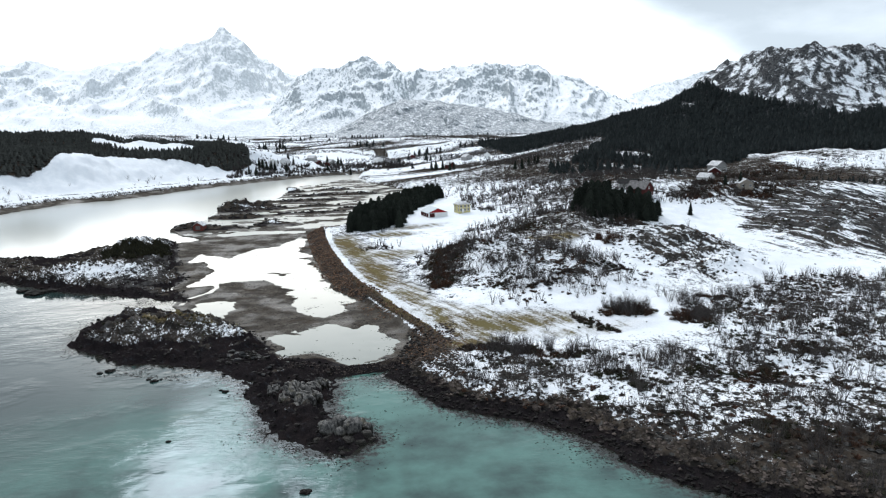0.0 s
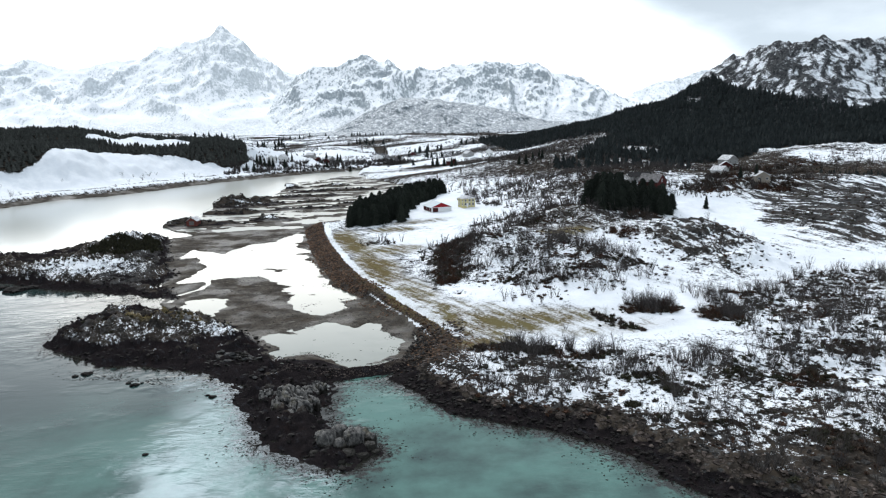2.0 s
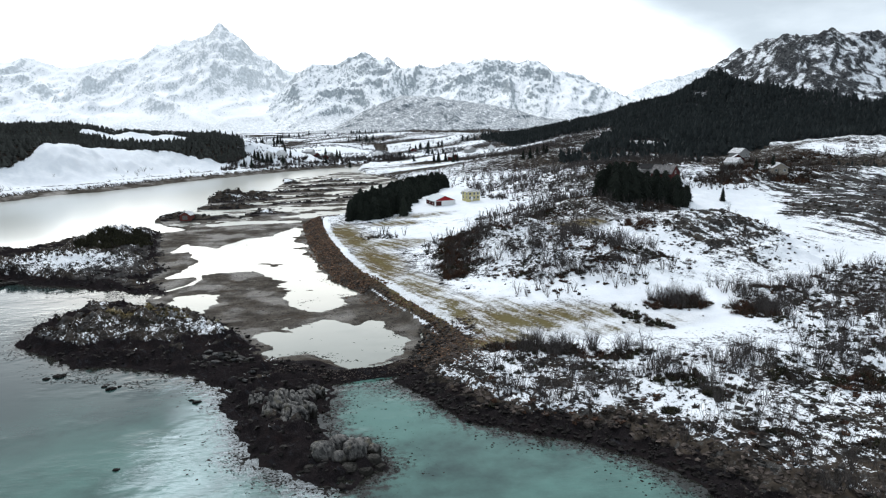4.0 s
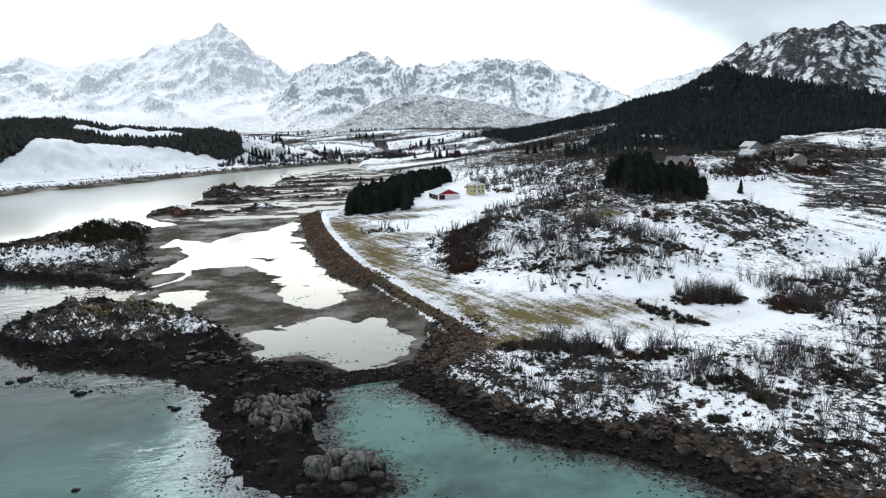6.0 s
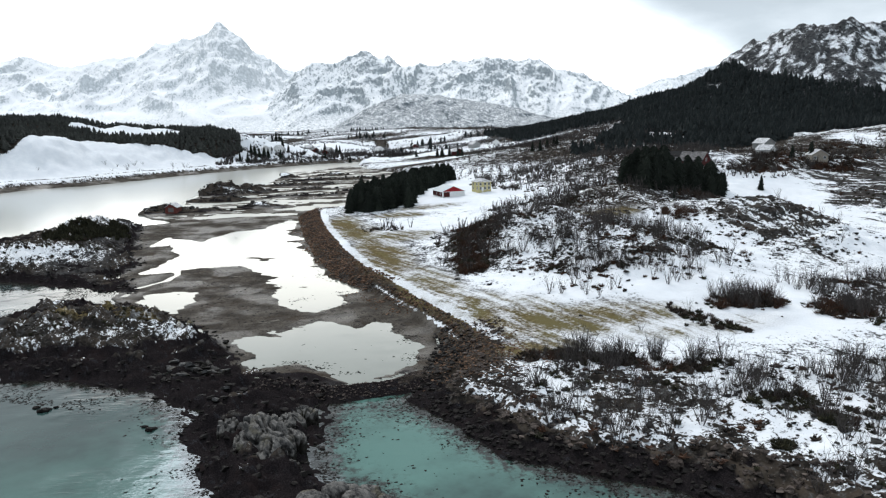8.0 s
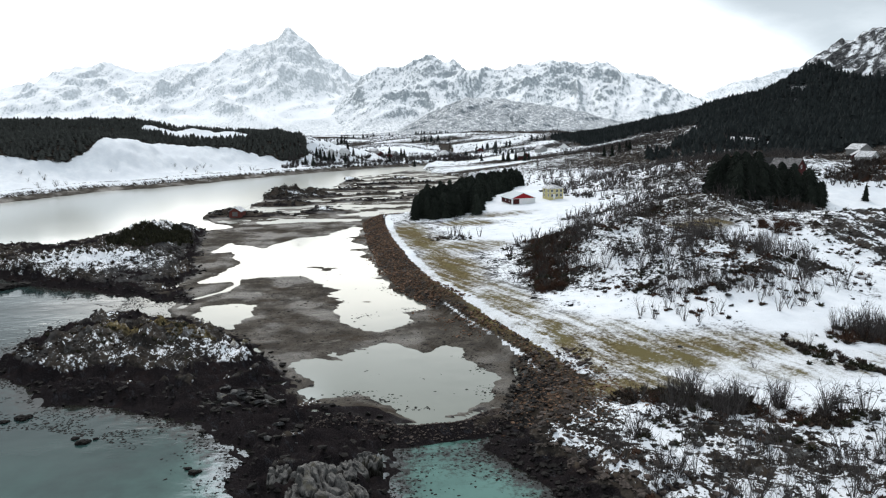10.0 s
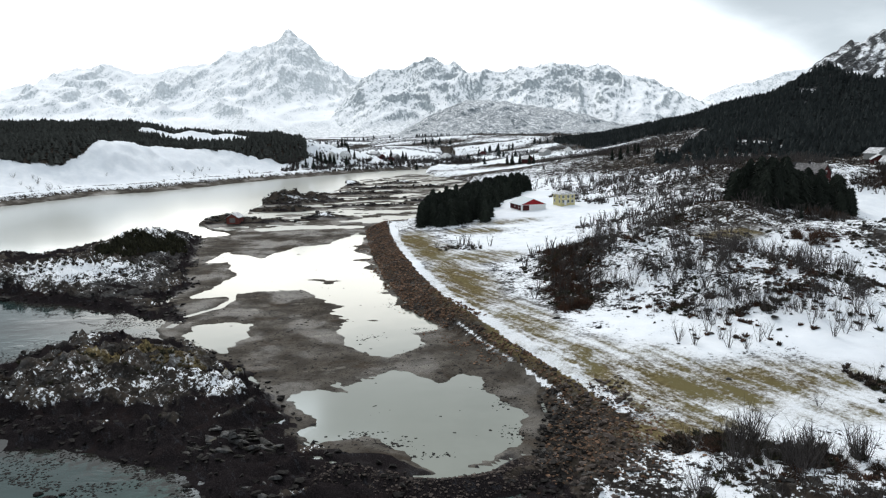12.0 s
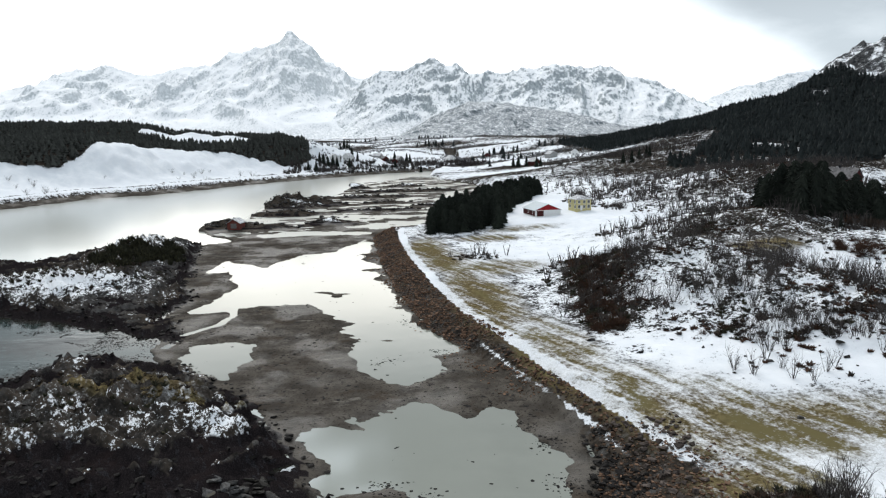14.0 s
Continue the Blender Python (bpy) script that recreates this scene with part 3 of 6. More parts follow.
    cover = m.mix(m.step(m.attr("grass"), 0.15, 0.45), m.step(over, -0.012, 0.022), thin)
    cover = m.math("MULTIPLY", cover, m.step(m.attr("weed"), 0.6, 0.2))
    snow = m.mix(m.step(mid, 0.3, 0.7), (0.74, 0.765, 0.80), (0.83, 0.845, 0.87))
    snow = m.mix(m.step(big, 0.40, 0.62, 0.0, 0.5), snow, (0.70, 0.725, 0.765))
    col = m.mix(cover, bare, snow)
    m.bump(m.math("ADD", m.math("MULTIPLY", fine, 0.8), m.math("MULTIPLY", grain, 0.3)), 0.6, 0.25)
    damp = m.math("MULTIPLY", m.attr("mud"), m.step(m.noise(0.07, 5, 0.6), 0.40, 0.62))
    return m.done(col, m.step(damp, 0.0, 1.0, 0.9, 0.5), m.math("MULTIPLY", damp, 0.09))


def water_material(name, deep, shallow, ripple, rough, pale):
    m = Nodes(name)
    sep = m.nt.nodes.new("ShaderNodeSeparateXYZ")
    m.link(m.co, sep.inputs[0])
    near = m.attr("shoal")
    # light sand with darker growth under the bay, deeper and darker towards the fjord
    bed = m.math("ADD", m.math("MULTIPLY", m.noise(0.020, 4, 0.55), 0.65), m.math("MULTIPLY", m.noise(0.085, 5, 0.6), 0.45))
    sand = m.math("MULTIPLY", m.step(bed, 0.38, 0.64), m.step(m.math("SUBTRACT", sep.outputs["Y"], m.math("MULTIPLY", sep.outputs["X"], 1.0)), 228.0, 125.0))
    col = m.mix(sand, deep, shallow)
    col = m.mix(m.math("MULTIPLY", m.step(near, 0.25, 0.95), 0.7), col, (0.056, 0.082, 0.073))
    growth = m.math("ADD", m.noise(0.75, 6, 0.72), m.math("MULTIPLY", near, 0.32))
    col = m.mix(m.math("MULTIPLY", m.step(growth, 0.57, 0.76), m.step(near, 0.05, 0.5)), col, (0.018, 0.018, 0.015))
    # up the fjord the sky's reflection is put into a pale base colour
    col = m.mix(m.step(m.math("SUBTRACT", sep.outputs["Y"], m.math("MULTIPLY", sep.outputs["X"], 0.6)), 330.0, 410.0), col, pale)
    a = m.noise(0.5, 4, 0.6, (0.5, 1.3, 1.0), radians(-12))
    a = m.math("ADD", a, m.math("MULTIPLY", m.noise(0.16, 2, 0.5, (0.6, 1.5, 1.0), radians(14)), 1.3))
    a = m.math("ADD", a, m.math("MULTIPLY", m.noise(1.1, 2, 0.5, (0.4, 1.4, 1.0), radians(-6)), 0.4))
    b = m.noise(0.03, 4, 0.55)
    m.bump(m.math("MULTIPLY", a, m.math("MULTIPLY", m.step(b, 0.42, 0.60, 0.15, 1.3), m.step(sep.outputs["Y"], 330.0, 220.0, 0.10, 1.0))), ripple, 0.3)
    m.bsdf.inputs["IOR"].default_value = 1.33
    # a breath of wind dulls the open fjord
    return m.done(col, m.step(sep.outputs["Y"], 300.0, 420.0, rough, rough * 3.2), 0.5)


def mountain_material(name, bare_lo, bare_hi, share, woods, thick=0.44):
    m = Nodes(name)
    a, b = m.noise(0.016, 8, 0.7, (1.4, 0.4, 0.5)), m.noise(0.0035, 5, 0.6)
    c, d = m.noise(0.075, 5, 0.75, (1.3, 0.7, 0.7)), m.noise(0.20, 3, 0.7)
    rock = m.mix(m.step(c, 0.38, 0.62), bare_lo, bare_hi)
    v = m.math("ADD", m.math("MULTIPLY", a, 0.22), m.math("ADD", m.math("MULTIPLY", b, 0.22), m.math("ADD", m.math("MULTIPLY", c, 0.66), m.math("MULTIPLY", d, 0.46))))
    v = m.math("ADD", v, m.math("MULTIPLY", m.normal_z(), 0.55))
    sep = m.nt.nodes.new("ShaderNodeSeparateXYZ")
    m.link(m.co, sep.inputs[0])
    # birch woods reach some way up the slopes, in a fine grey speckle
    wood = m.step(m.math("ADD", sep.outputs["Z"], m.math("MULTIPLY", b, woods * 0.8)), woods * 1.4, woods * 0.7)
    twigs = m.math("MULTIPLY", wood, m.step(m.noise(0.06, 6, 0.95, (1.5, 1.0, 0.45), radians(20)), thick, thick + 0.10))
    cover = m.step(v, share - 0.03, share + 0.03)
    col = m.mix(cover, rock, (0.92, 0.93, 0.95))
    col = m.mix(m.math("MULTIPLY", twigs, 0.78), col, bare_lo)
    return m.done(col, 0.9, 0.1)


def speckled(name, lo, hi, scale=4.0, rough=0.85, vary=0.0, bump=0.0, spec=0.25, per_island=False):
    """A plain natural surface in two tones, varied from thing to thing."""
    m = Nodes(name)
    col = m.mix(m.step(m.noise(scale, 5, 0.65), 0.32, 0.68), lo, hi)
    if vary:
        r = m.island() if per_island else m.random()
        dark = tuple(v * (1 - vary) for v in lo)
        col = m.mix(m.math("MULTIPLY", r, 0.8), col, dark)
    if bump:
        m.bump(m.noise(scale * 2.5, 5, 0.7), bump, 0.1)
    return m.done(col, rough, spec)


def rock_material(name, pale):
    m = Nodes(name)
    crack = m.noise(0.9, 6, 0.72, (1.6, 0.9, 0.55), radians(25))
    col = m.mix(m.step(crack, 0.38, 0.58), (0.020, 0.019, 0.019), pale)
    col = m.mix(m.step(m.noise(0.5, 4), 0.55, 0.7), col, (0.09, 0.08, 0.058))
    low = m.nt.nodes.new("ShaderNodeSeparateXYZ")
    m.link(m.co, low.inputs[0])
    line = m.math("ADD", low.outputs["Z"], m.math("MULTIPLY", m.noise(0.8, 4), 1.6))
    col = m.mix(m.step(line, 1.9, 2.5), (0.013, 0.011, 0.008), col)
    m.bump(crack, 0.9, 0.4)
    return m.done(col, 0.75, 0.3)


GROUND = ground_material()
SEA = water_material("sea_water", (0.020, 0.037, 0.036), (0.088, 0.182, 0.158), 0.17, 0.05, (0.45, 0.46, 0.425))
POOL = water_material("pool_water", (0.195, 0.205, 0.178), (0.24, 0.25, 0.218), 0.04, 0.10, (0.20, 0.21, 0.185))
# peak and range rock lightened to put haze into the colour
PEAK = mountain_material("haze_tinted_peak", (0.50, 0.53, 0.55), (0.70, 0.73, 0.75), 1.19, 110.0)
RANGE = mountain_material("haze_tinted_range", (0.28, 0.31, 0.33), (0.47, 0.51, 0.53), 1.18, 150.0, 0.47)
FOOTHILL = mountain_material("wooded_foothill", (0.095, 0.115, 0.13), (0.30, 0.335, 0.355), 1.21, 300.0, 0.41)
ROCK = rock_material("grey_rock", (0.125, 0.118, 0.110))
DARK_ROCK = rock_material("dark_rock", (0.070, 0.069, 0.069))
BROWN_STONE = speckled("brown_stone", (0.085, 0.050, 0.034), (0.250, 0.155, 0.104), 1.5, 0.9, 0.5, 0.4, 0.05, True)
STONE = speckled("shore_stone", (0.032, 0.025, 0.022), (0.145, 0.115, 0.100), 1.5, 0.85, 0.5, 0.5, 0.12, True)
WRACK_STONE = speckled("wrack_stone", (0.0095, 0.0085, 0.0082), (0.025, 0.0215, 0.0195), 3, 0.8, 0.5, 0.5, 0.1, True)
SLOPE_STONE = speckled("slope_stone", (0.022, 0.021, 0.021), (0.085, 0.080, 0.075), 1.2, 0.9, 0.7, 0.5, 0.08, True)
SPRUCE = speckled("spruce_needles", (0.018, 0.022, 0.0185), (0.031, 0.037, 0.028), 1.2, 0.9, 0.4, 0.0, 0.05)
# far needles lightened, most on the far bank: haze put into the colour
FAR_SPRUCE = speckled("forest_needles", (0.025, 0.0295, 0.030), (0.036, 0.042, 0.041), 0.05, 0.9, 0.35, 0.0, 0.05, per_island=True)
HAZE_TINTED_SPRUCE = speckled("haze_tinted_needles", (0.050, 0.052, 0.048), (0.066, 0.069, 0.062), 0.05, 0.9, 0.3, 0.0, 0.05, per_island=True)
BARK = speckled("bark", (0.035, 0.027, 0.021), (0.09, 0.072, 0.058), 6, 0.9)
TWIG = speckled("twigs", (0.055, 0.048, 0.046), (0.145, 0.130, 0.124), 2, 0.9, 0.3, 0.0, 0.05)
# valley birch twigs lightened too, with haze put into their colour
HAZE_TINTED_TWIG = speckled("haze_tinted_birch_twigs", (0.11, 0.11, 0.114), (0.21, 0.21, 0.217), 2, 0.9)
HEATHER = speckled("heather", (0.024, 0.018, 0.0145), (0.078, 0.055, 0.040), 1.0, 0.9, 0.6, per_island=True)
JUNIPER = speckled("juniper", (0.018, 0.019, 0.010), (0.056, 0.051, 0.026), 1.0, 0.9, 0.5, per_island=True)
STRAW = speckled("withered_grass", (0.085, 0.062, 0.030), (0.21, 0.160, 0.082), 1.0, 0.9, 0.4, per_island=True)
RUST = speckled("rusty_brush", (0.040, 0.020, 0.013), (0.115, 0.058, 0.034), 1.0, 0.9, 0.4, per_island=True)


# ---- building blocks ----
def mesh_from(name, verts, faces, material, smooth_faces=False):
    me = bpy.data.meshes.new(name)
    me.from_pydata([tuple(v) for v in verts], [], [tuple(f) for f in faces])
    me.materials.append(material)
    if smooth_faces:
        me.polygons.foreach_set("use_smooth", np.ones(len(me.polygons), bool))
    return me


def fast_mesh(name, verts, quads, material, smooth_faces=True):
    """A mesh from arrays of corners and of equal-sided faces."""
    me = bpy.data.meshes.new(name)
    k = quads.shape[1]
    me.vertices.add(len(verts))
    me.vertices.foreach_set("co", np.ascontiguousarray(verts, np.float32).ravel())
    me.loops.add(quads.size)
    me.loops.foreach_set("vertex_index", np.ascontiguousarray(quads, np.int32).ravel())
    me.polygons.add(len(quads))
    me.polygons.foreach_set("loop_start", np.arange(0, quads.size, k, dtype=np.int32))
    me.polygons.foreach_set("loop_total", np.full(len(quads), k, np.int32))
    me.polygons.foreach_set("use_smooth", np.full(len(quads), smooth_faces))
    me.materials.append(material)
    me.update(calc_edges=True)
    return me


def grid_quads(rows, cols):
    i = np.arange(rows * cols).reshape(rows, cols)
    return np.stack([i[:-1, :-1], i[:-1, 1:], i[1:, 1:], i[1:, :-1]], -1).reshape(-1, 4)


def part(name, bm, material, parent, label=""):
    me = bpy.data.meshes.new(name)
    bm.to_mesh(me)
    bm.free()
    me.materials.append(material)
    ob = new(name, me)
    ob.parent = parent
    if label:
        tagged(ob, label)
    return ob


def scatter(name, base_v, base_f, at, turn, size, material, rng=None, jitter=0.0, tall=None):
    """Many small copies of one shape, joined into one mesh."""
    n, k = len(at), len(base_v)
    c, s = np.cos(turn)[:, None], np.sin(turn)[:, None]
    v = np.repeat(base_v[None], n, 0)
    if jitter:
        v = v + rng.normal(0, jitter, v.shape) * np.abs(v).max()
    sx = size[:, None]
    sz = sx if tall is None else tall[:, None]
    out = np.stack([(v[..., 0] * c - v[..., 1] * s) * sx, (v[..., 0] * s + v[..., 1] * c) * sx, v[..., 2] * sz], -1) + at[:, None]
    f = (base_f[None] + (np.arange(n) * k)[:, None, None]).reshape(-1, base_f.shape[1])
    return new(name, fast_mesh(name, out.reshape(-1, 3), f, material, False))


def height_at(x, y):
    x, y = np.atleast_1d(np.asarray(x, float)), np.atleast_1d(np.asarray(y, float))
    return terrain(x, y)


def ground_z(x, y):
    return float(height_at(x, y)[0][0])


# ---- ground, water, mountains ----
HEADING = radians(9)


def build_ground():
    u = np.concatenate([np.linspace(-5, -0.62, 26)[:-1], np.linspace(-0.62, 0.74, 570), np.linspace(0.74, 5, 26)[1:]])
    p = np.concatenate([np.linspace(-500, 128, 24)[:-1], np.geomspace(128, 165, 60)[:-1], np.geomspace(165, 320, 250)[:-1], np.geomspace(320, 940, 220)[:-1], np.geomspace(940, 5200, 115)])
    q = u[None] * np.maximum(p, 128)[:, None]
    pp = np.repeat(p[:, None], len(u), 1)
    x = pp * math.sin(HEADING) + q * math.cos(HEADING)
    y = pp * math.cos(HEADING) - q * math.sin(HEADING) - 60
    h, snow, grass, weed, mud, crest, strata = (a.reshape(x.shape) for a in terrain(x.ravel(), y.ravel()))
    me = fast_mesh("ground", np.stack([x, y, h], -1).reshape(-1, 3), grid_quads(*x.shape)[:, ::-1], GROUND)
    for key, a in (("snow", snow), ("grass", grass), ("weed", weed), ("mud", mud), ("crest", crest), ("strata", strata)):
        me.attributes.new(key, "FLOAT", "POINT").data.foreach_set("value", np.ascontiguousarray(a.ravel(), np.float32))
    return tagged(new("ground", me), "snow-patched heath, tidal mud and dark rocky shore of a fjord", "ground", kind="structure")


def flat_sheet(name, corners, z, material):
    return new(name, mesh_from(name, [(x, y, z) for x, y in corners], [range(len(corners))], material))


def build_sea():
    """Flat to the horizon, with finer squares in the bay that carry how near the shore is."""
    xs = np.concatenate([np.linspace(-6000, -130, 12)[:-1], np.arange(-130, 90, 1.3), np.linspace(90, 6000, 14)])
    ys = np.concatenate([np.linspace(-6000, 84, 10)[:-1], np.arange(84, 330, 1.3), np.linspace(330, 6000, 16)])
    x, y = np.meshgrid(xs, ys)
    d = np.full(x.shape, -400.0)
    for outline in (MAINLAND, ISLE_NORTH, ISLE_SOUTH):
        d = np.maximum(d, inside(outline, x, y))
    shoal = np.where((y < 330) & (y > 60), np.exp(np.minimum(d, 0) / 3.6), 0.0)
    shoal = np.maximum(shoal, 0.9 * np.exp(-((x + 62) / 22) ** 2 - ((y - 244) / 11) ** 2))
    shoal = np.maximum(shoal, 0.55 * np.exp(-((x - 18) / 13) ** 2 - ((y - 152) / 8) ** 2))
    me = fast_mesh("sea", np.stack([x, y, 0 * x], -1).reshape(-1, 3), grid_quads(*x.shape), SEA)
    me.attributes.new("shoal", "FLOAT", "POINT").data.foreach_set("value", np.ascontiguousarray(shoal.ravel(), np.float32))
    return new("sea", me)


def mountain(name, label, skyline, y0, depth, material, amount, size, seed, rows=90, cols=380, power=1.3, noise_up=0.022):
    """A massif whose crest follows the skyline of (x, z) at y0 and falls towards the valley in spurs and gullies."""
    sx, sz = np.array(skyline, float).T
    xs = np.linspace(sx[0], sx[-1], cols)
    # soft profile with small jags
    prof = np.interp(xs, sx, sz)
    v = np.concatenate([np.linspace(0, 1, rows), 1 + np.linspace(0.03, 0.6, 14)])
    y = y0 - depth * (1 - v[:, None]) + 0 * xs[None]
    x = np.repeat(xs[None], len(v), 0)
    warp = fbm(x, y, size * 1.5, 3, seed + 50) * size * 0.7
    spur = ridged(x + warp, y * 0.55 + warp, size, 6, seed, 0.55) - 1.05
    t = np.clip(v, 0, 1)[:, None]
    fall = np.where(v[:, None] <= 1, t ** power, 1 - (v[:, None] - 1) * 1.2)
    base = prof[None] * fall
    z = base + spur * amount * np.clip(base, 0, None) ** 0.5 * np.sin(np.pi * np.clip(t, 0, 1) ** 1.2 * 0.92) ** 0.8
    jag = (ridged(x, y, size * 0.28, 4, seed + 9, 0.6) - 1.0) * prof[None] * noise_up * t
    z = z + jag
    z = z * smooth(0, 0.06, v)[:, None] - 6 * smooth(0.06, 0, v)[:, None]
    me = fast_mesh(name, np.stack([x, y, z], -1).reshape(-1, 3), grid_quads(*x.shape), material)
    return tagged(new(name, me), label, "mountain", kind="structure")


ground = build_ground()
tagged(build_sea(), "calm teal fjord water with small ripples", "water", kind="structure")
pool_outline = [(29, 164.5), (31, 200), (20, 235), (14, 280), (12, 400), (60, 440), (70, 520), (95, 620), (70, 715), (26, 724), (-2, 690), (-16, 585), (-34, 520),
                (-58, 507), (-60, 445), (-72, 430), (-70, 413), (-50, 380), (-62, 366), (-52, 311), (-42, 262), (-39, 240), (-34, 220), (-20, 204), (-8, 178), (-5, 169), (-2.5, 163.5), (3, 161), (8, 159.6), (12, 159.8), (17, 160.6), (22, 162)]
tagged(flat_sheet("tidal_pool_water", pool_outline, 0.05, POOL), "still shallow tidal pools lying on dark mud", "water", kind="structure")
PEAK_LINE = [(-2600, 150), (-2200, 240), (-1903, 296), (-1674, 309), (-1580, 382), (-1347, 412), (-1173, 396), (-978, 408), (-806, 422), (-685, 488), (-521, 535), (-430, 585),
             (-395, 618), (-368, 640), (-340, 612), (-268, 545), (-190, 450), (-94, 385), (61, 330), (300, 300), (700, 150)]
RANGE_LINE = [(-420, 10), (-218, 45), (-120, 130), (-86, 165), (23, 290), (110, 322), (204, 335), (260, 362), (309, 372), (400, 352), (440, 358), (492, 305), (560, 312), (654, 315),
              (760, 330), (875, 354), (940, 330), (1015, 333), (1100, 330), (1158, 346), (1230, 300), (1304, 278), (1400, 258), (1482, 234), (1560, 180), (1637, 122), (1800, 40)]
FOOT_LINE = [(-150, 5), (131, 32), (259, 102), (367, 142), (430, 150), (496, 146), (600, 132), (716, 117), (830, 90), (945, 62), (1157, 33), (1400, 10)]
FOLD_LINE = [(-60, 2), (180, 24), (290, 36), (382, 56), (445, 78), (508, 92), (580, 84), (655, 58), (740, 34), (840, 18), (1000, 6)]
FAR_LINE = [(1450, 60), (1668, 142), (1760, 200), (1859, 243), (1980, 262), (2080, 300), (2187, 326), (2300, 340), (2500, 350), (2900, 200)]
mountain("mountain_peak", "tall snowy pyramid peak, rock tinted pale for haze", PEAK_LINE, 4200, 1500, PEAK, 4.2, 420, 201, cols=420)
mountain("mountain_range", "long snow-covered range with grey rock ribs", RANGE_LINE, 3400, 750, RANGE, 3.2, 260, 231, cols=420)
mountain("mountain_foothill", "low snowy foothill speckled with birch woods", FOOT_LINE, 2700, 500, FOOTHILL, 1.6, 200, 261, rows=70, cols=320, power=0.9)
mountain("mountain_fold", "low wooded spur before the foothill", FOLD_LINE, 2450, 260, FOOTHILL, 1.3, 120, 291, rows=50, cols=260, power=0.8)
mountain("mountain_far", "distant snowy summit, rock tinted pale for haze", FAR_LINE, 3600, 700, PEAK, 2.6, 300, 281, rows=60, cols=200)


# ---- plants ----
rng = np.random.default_rng(7)


def spikes(base, tip, width):
    """Thin three-sided spikes from base to tip (arrays), as corners and triangles."""
    d = tip - base
    d = d / (np.linalg.norm(d, axis=1, keepdims=True) + 1e-9)
    side = np.cross(d, np.array([0.3, 0.5, 0.81]))
    side /= np.linalg.norm(side, axis=1, keepdims=True) + 1e-9
    up = np.cross(d, side)
    w = np.asarray(width)[:, None]
    ring = [base + w * (math.cos(a) * side + math.sin(a) * up) for a in (0, 2.1, 4.2)]
    v = np.stack([*ring, tip], 1).reshape(-1, 3)
    k = 4 * np.arange(len(base))[:, None, None]
    return v, (np.array([[0, 1, 3], [1, 2, 3], [2, 0, 3]])[None] + k).reshape(-1, 3)


def shrub_shape(seed, stems=7, twigs=34, spread=0.62, thick=0.0068):
    """A bare many-stemmed bush, one metre high."""
    r = np.random.default_rng(seed)
    a = r.uniform(0, 2 * np.pi, stems)
    top = np.stack([np.cos(a) * spread * r.uniform(0.3, 0.9, stems), np.sin(a) * spread * r.uniform(0.3, 0.9, stems), r.uniform(0.7, 1.0, stems)], 1)
    root = np.stack([np.cos(a) * 0.06, np.sin(a) * 0.06, np.full(stems, -0.05)], 1)
    s = r.integers(0, stems, twigs)
    t = r.uniform(0.12, 0.85, twigs)[:, None]
    at = root[s] * (1 - t) + top[s] * t
    go = r.normal(0, 0.42, (twigs, 3)) + np.array([0, 0, 0.85])
    go = go / np.linalg.norm(go, axis=1, keepdims=True) * r.uniform(0.2, 0.5, (twigs, 1))
    return spikes(np.concatenate([root, at]), np.concatenate([top, at + go]), np.concatenate([np.full(stems, thick * 2.0), np.full(twigs, thick)]))


def tuft_shape(seed, n=16, flat=0.72):
    """A low dense cushion of heather or juniper, one metre across."""
    r = np.random.default_rng(seed)
    a, e = r.uniform(0, 2 * np.pi, n), r.uniform(0.25, 1.5, n)
    d = np.stack([np.cos(a) * np.cos(e), np.sin(a) * np.cos(e), np.sin(e) * flat], 1)
    tip = d * r.uniform(0.30, 0.56, (n, 1))
    base = d * 0.10 + r.normal(0, 0.04, (n, 3)) - np.array([0, 0, 0.05])
    return spikes(base, tip, r.uniform(0.06, 0.12, n))


def conifer_shape(seed, levels=21, around=11, belly=0.24, lean=0.8):
    """The crown of a spruce, one metre high: many drooping boughs of uneven length round a dark core."""
    r = np.random.default_rng(seed)
    n = levels * around
    i, j = np.divmod(np.arange(n), around)
    z = 0.04 + 0.93 * (i / levels) ** 0.95 + r.uniform(-0.02, 0.02, n)
    q = (belly * (1 - np.clip(z, 0, 0.99)) ** lean + 0.015) * r.uniform(0.62, 1.2, n)
    a = 2 * np.pi * (j + r.uniform(-0.45, 0.45, n)) / around + i * 0.7
    base = np.stack([np.cos(a) * q * 0.12, np.sin(a) * q * 0.12, z + 0.035], 1)
    tip = np.stack([np.cos(a) * q, np.sin(a) * q, z - r.uniform(0.05, 0.4, n) * q], 1)
    v, f = spikes(base, tip, 0.17 * q + 0.010)
    rings = np.linspace(0.05, 0.97, 6)
    core = [(0.62 * (belly * (1 - h) ** lean) * math.cos(k * math.pi / 4 + h) * r.uniform(0.85, 1.1), 0.62 * (belly * (1 - h) ** lean) * math.sin(k * math.pi / 4 + h) * r.uniform(0.85, 1.1), h) for h in rings for k in range(8)]
    o = len(v)
    cf = []
    for m in range(5):
        for k in range(8):
            p, s = o + m * 8 + k, o + m * 8 + (k + 1) % 8
            cf += [(p, s, s + 8), (p, s + 8, p + 8)]
    lead, lf = spikes(np.array([[0.0, 0.0, 0.90]]), np.array([[0.0, 0.0, 1.02]]), np.array([0.012]))
    return np.concatenate([v, np.array(core), lead]), np.concatenate([f, np.array(cf), lf + o + len(core)])


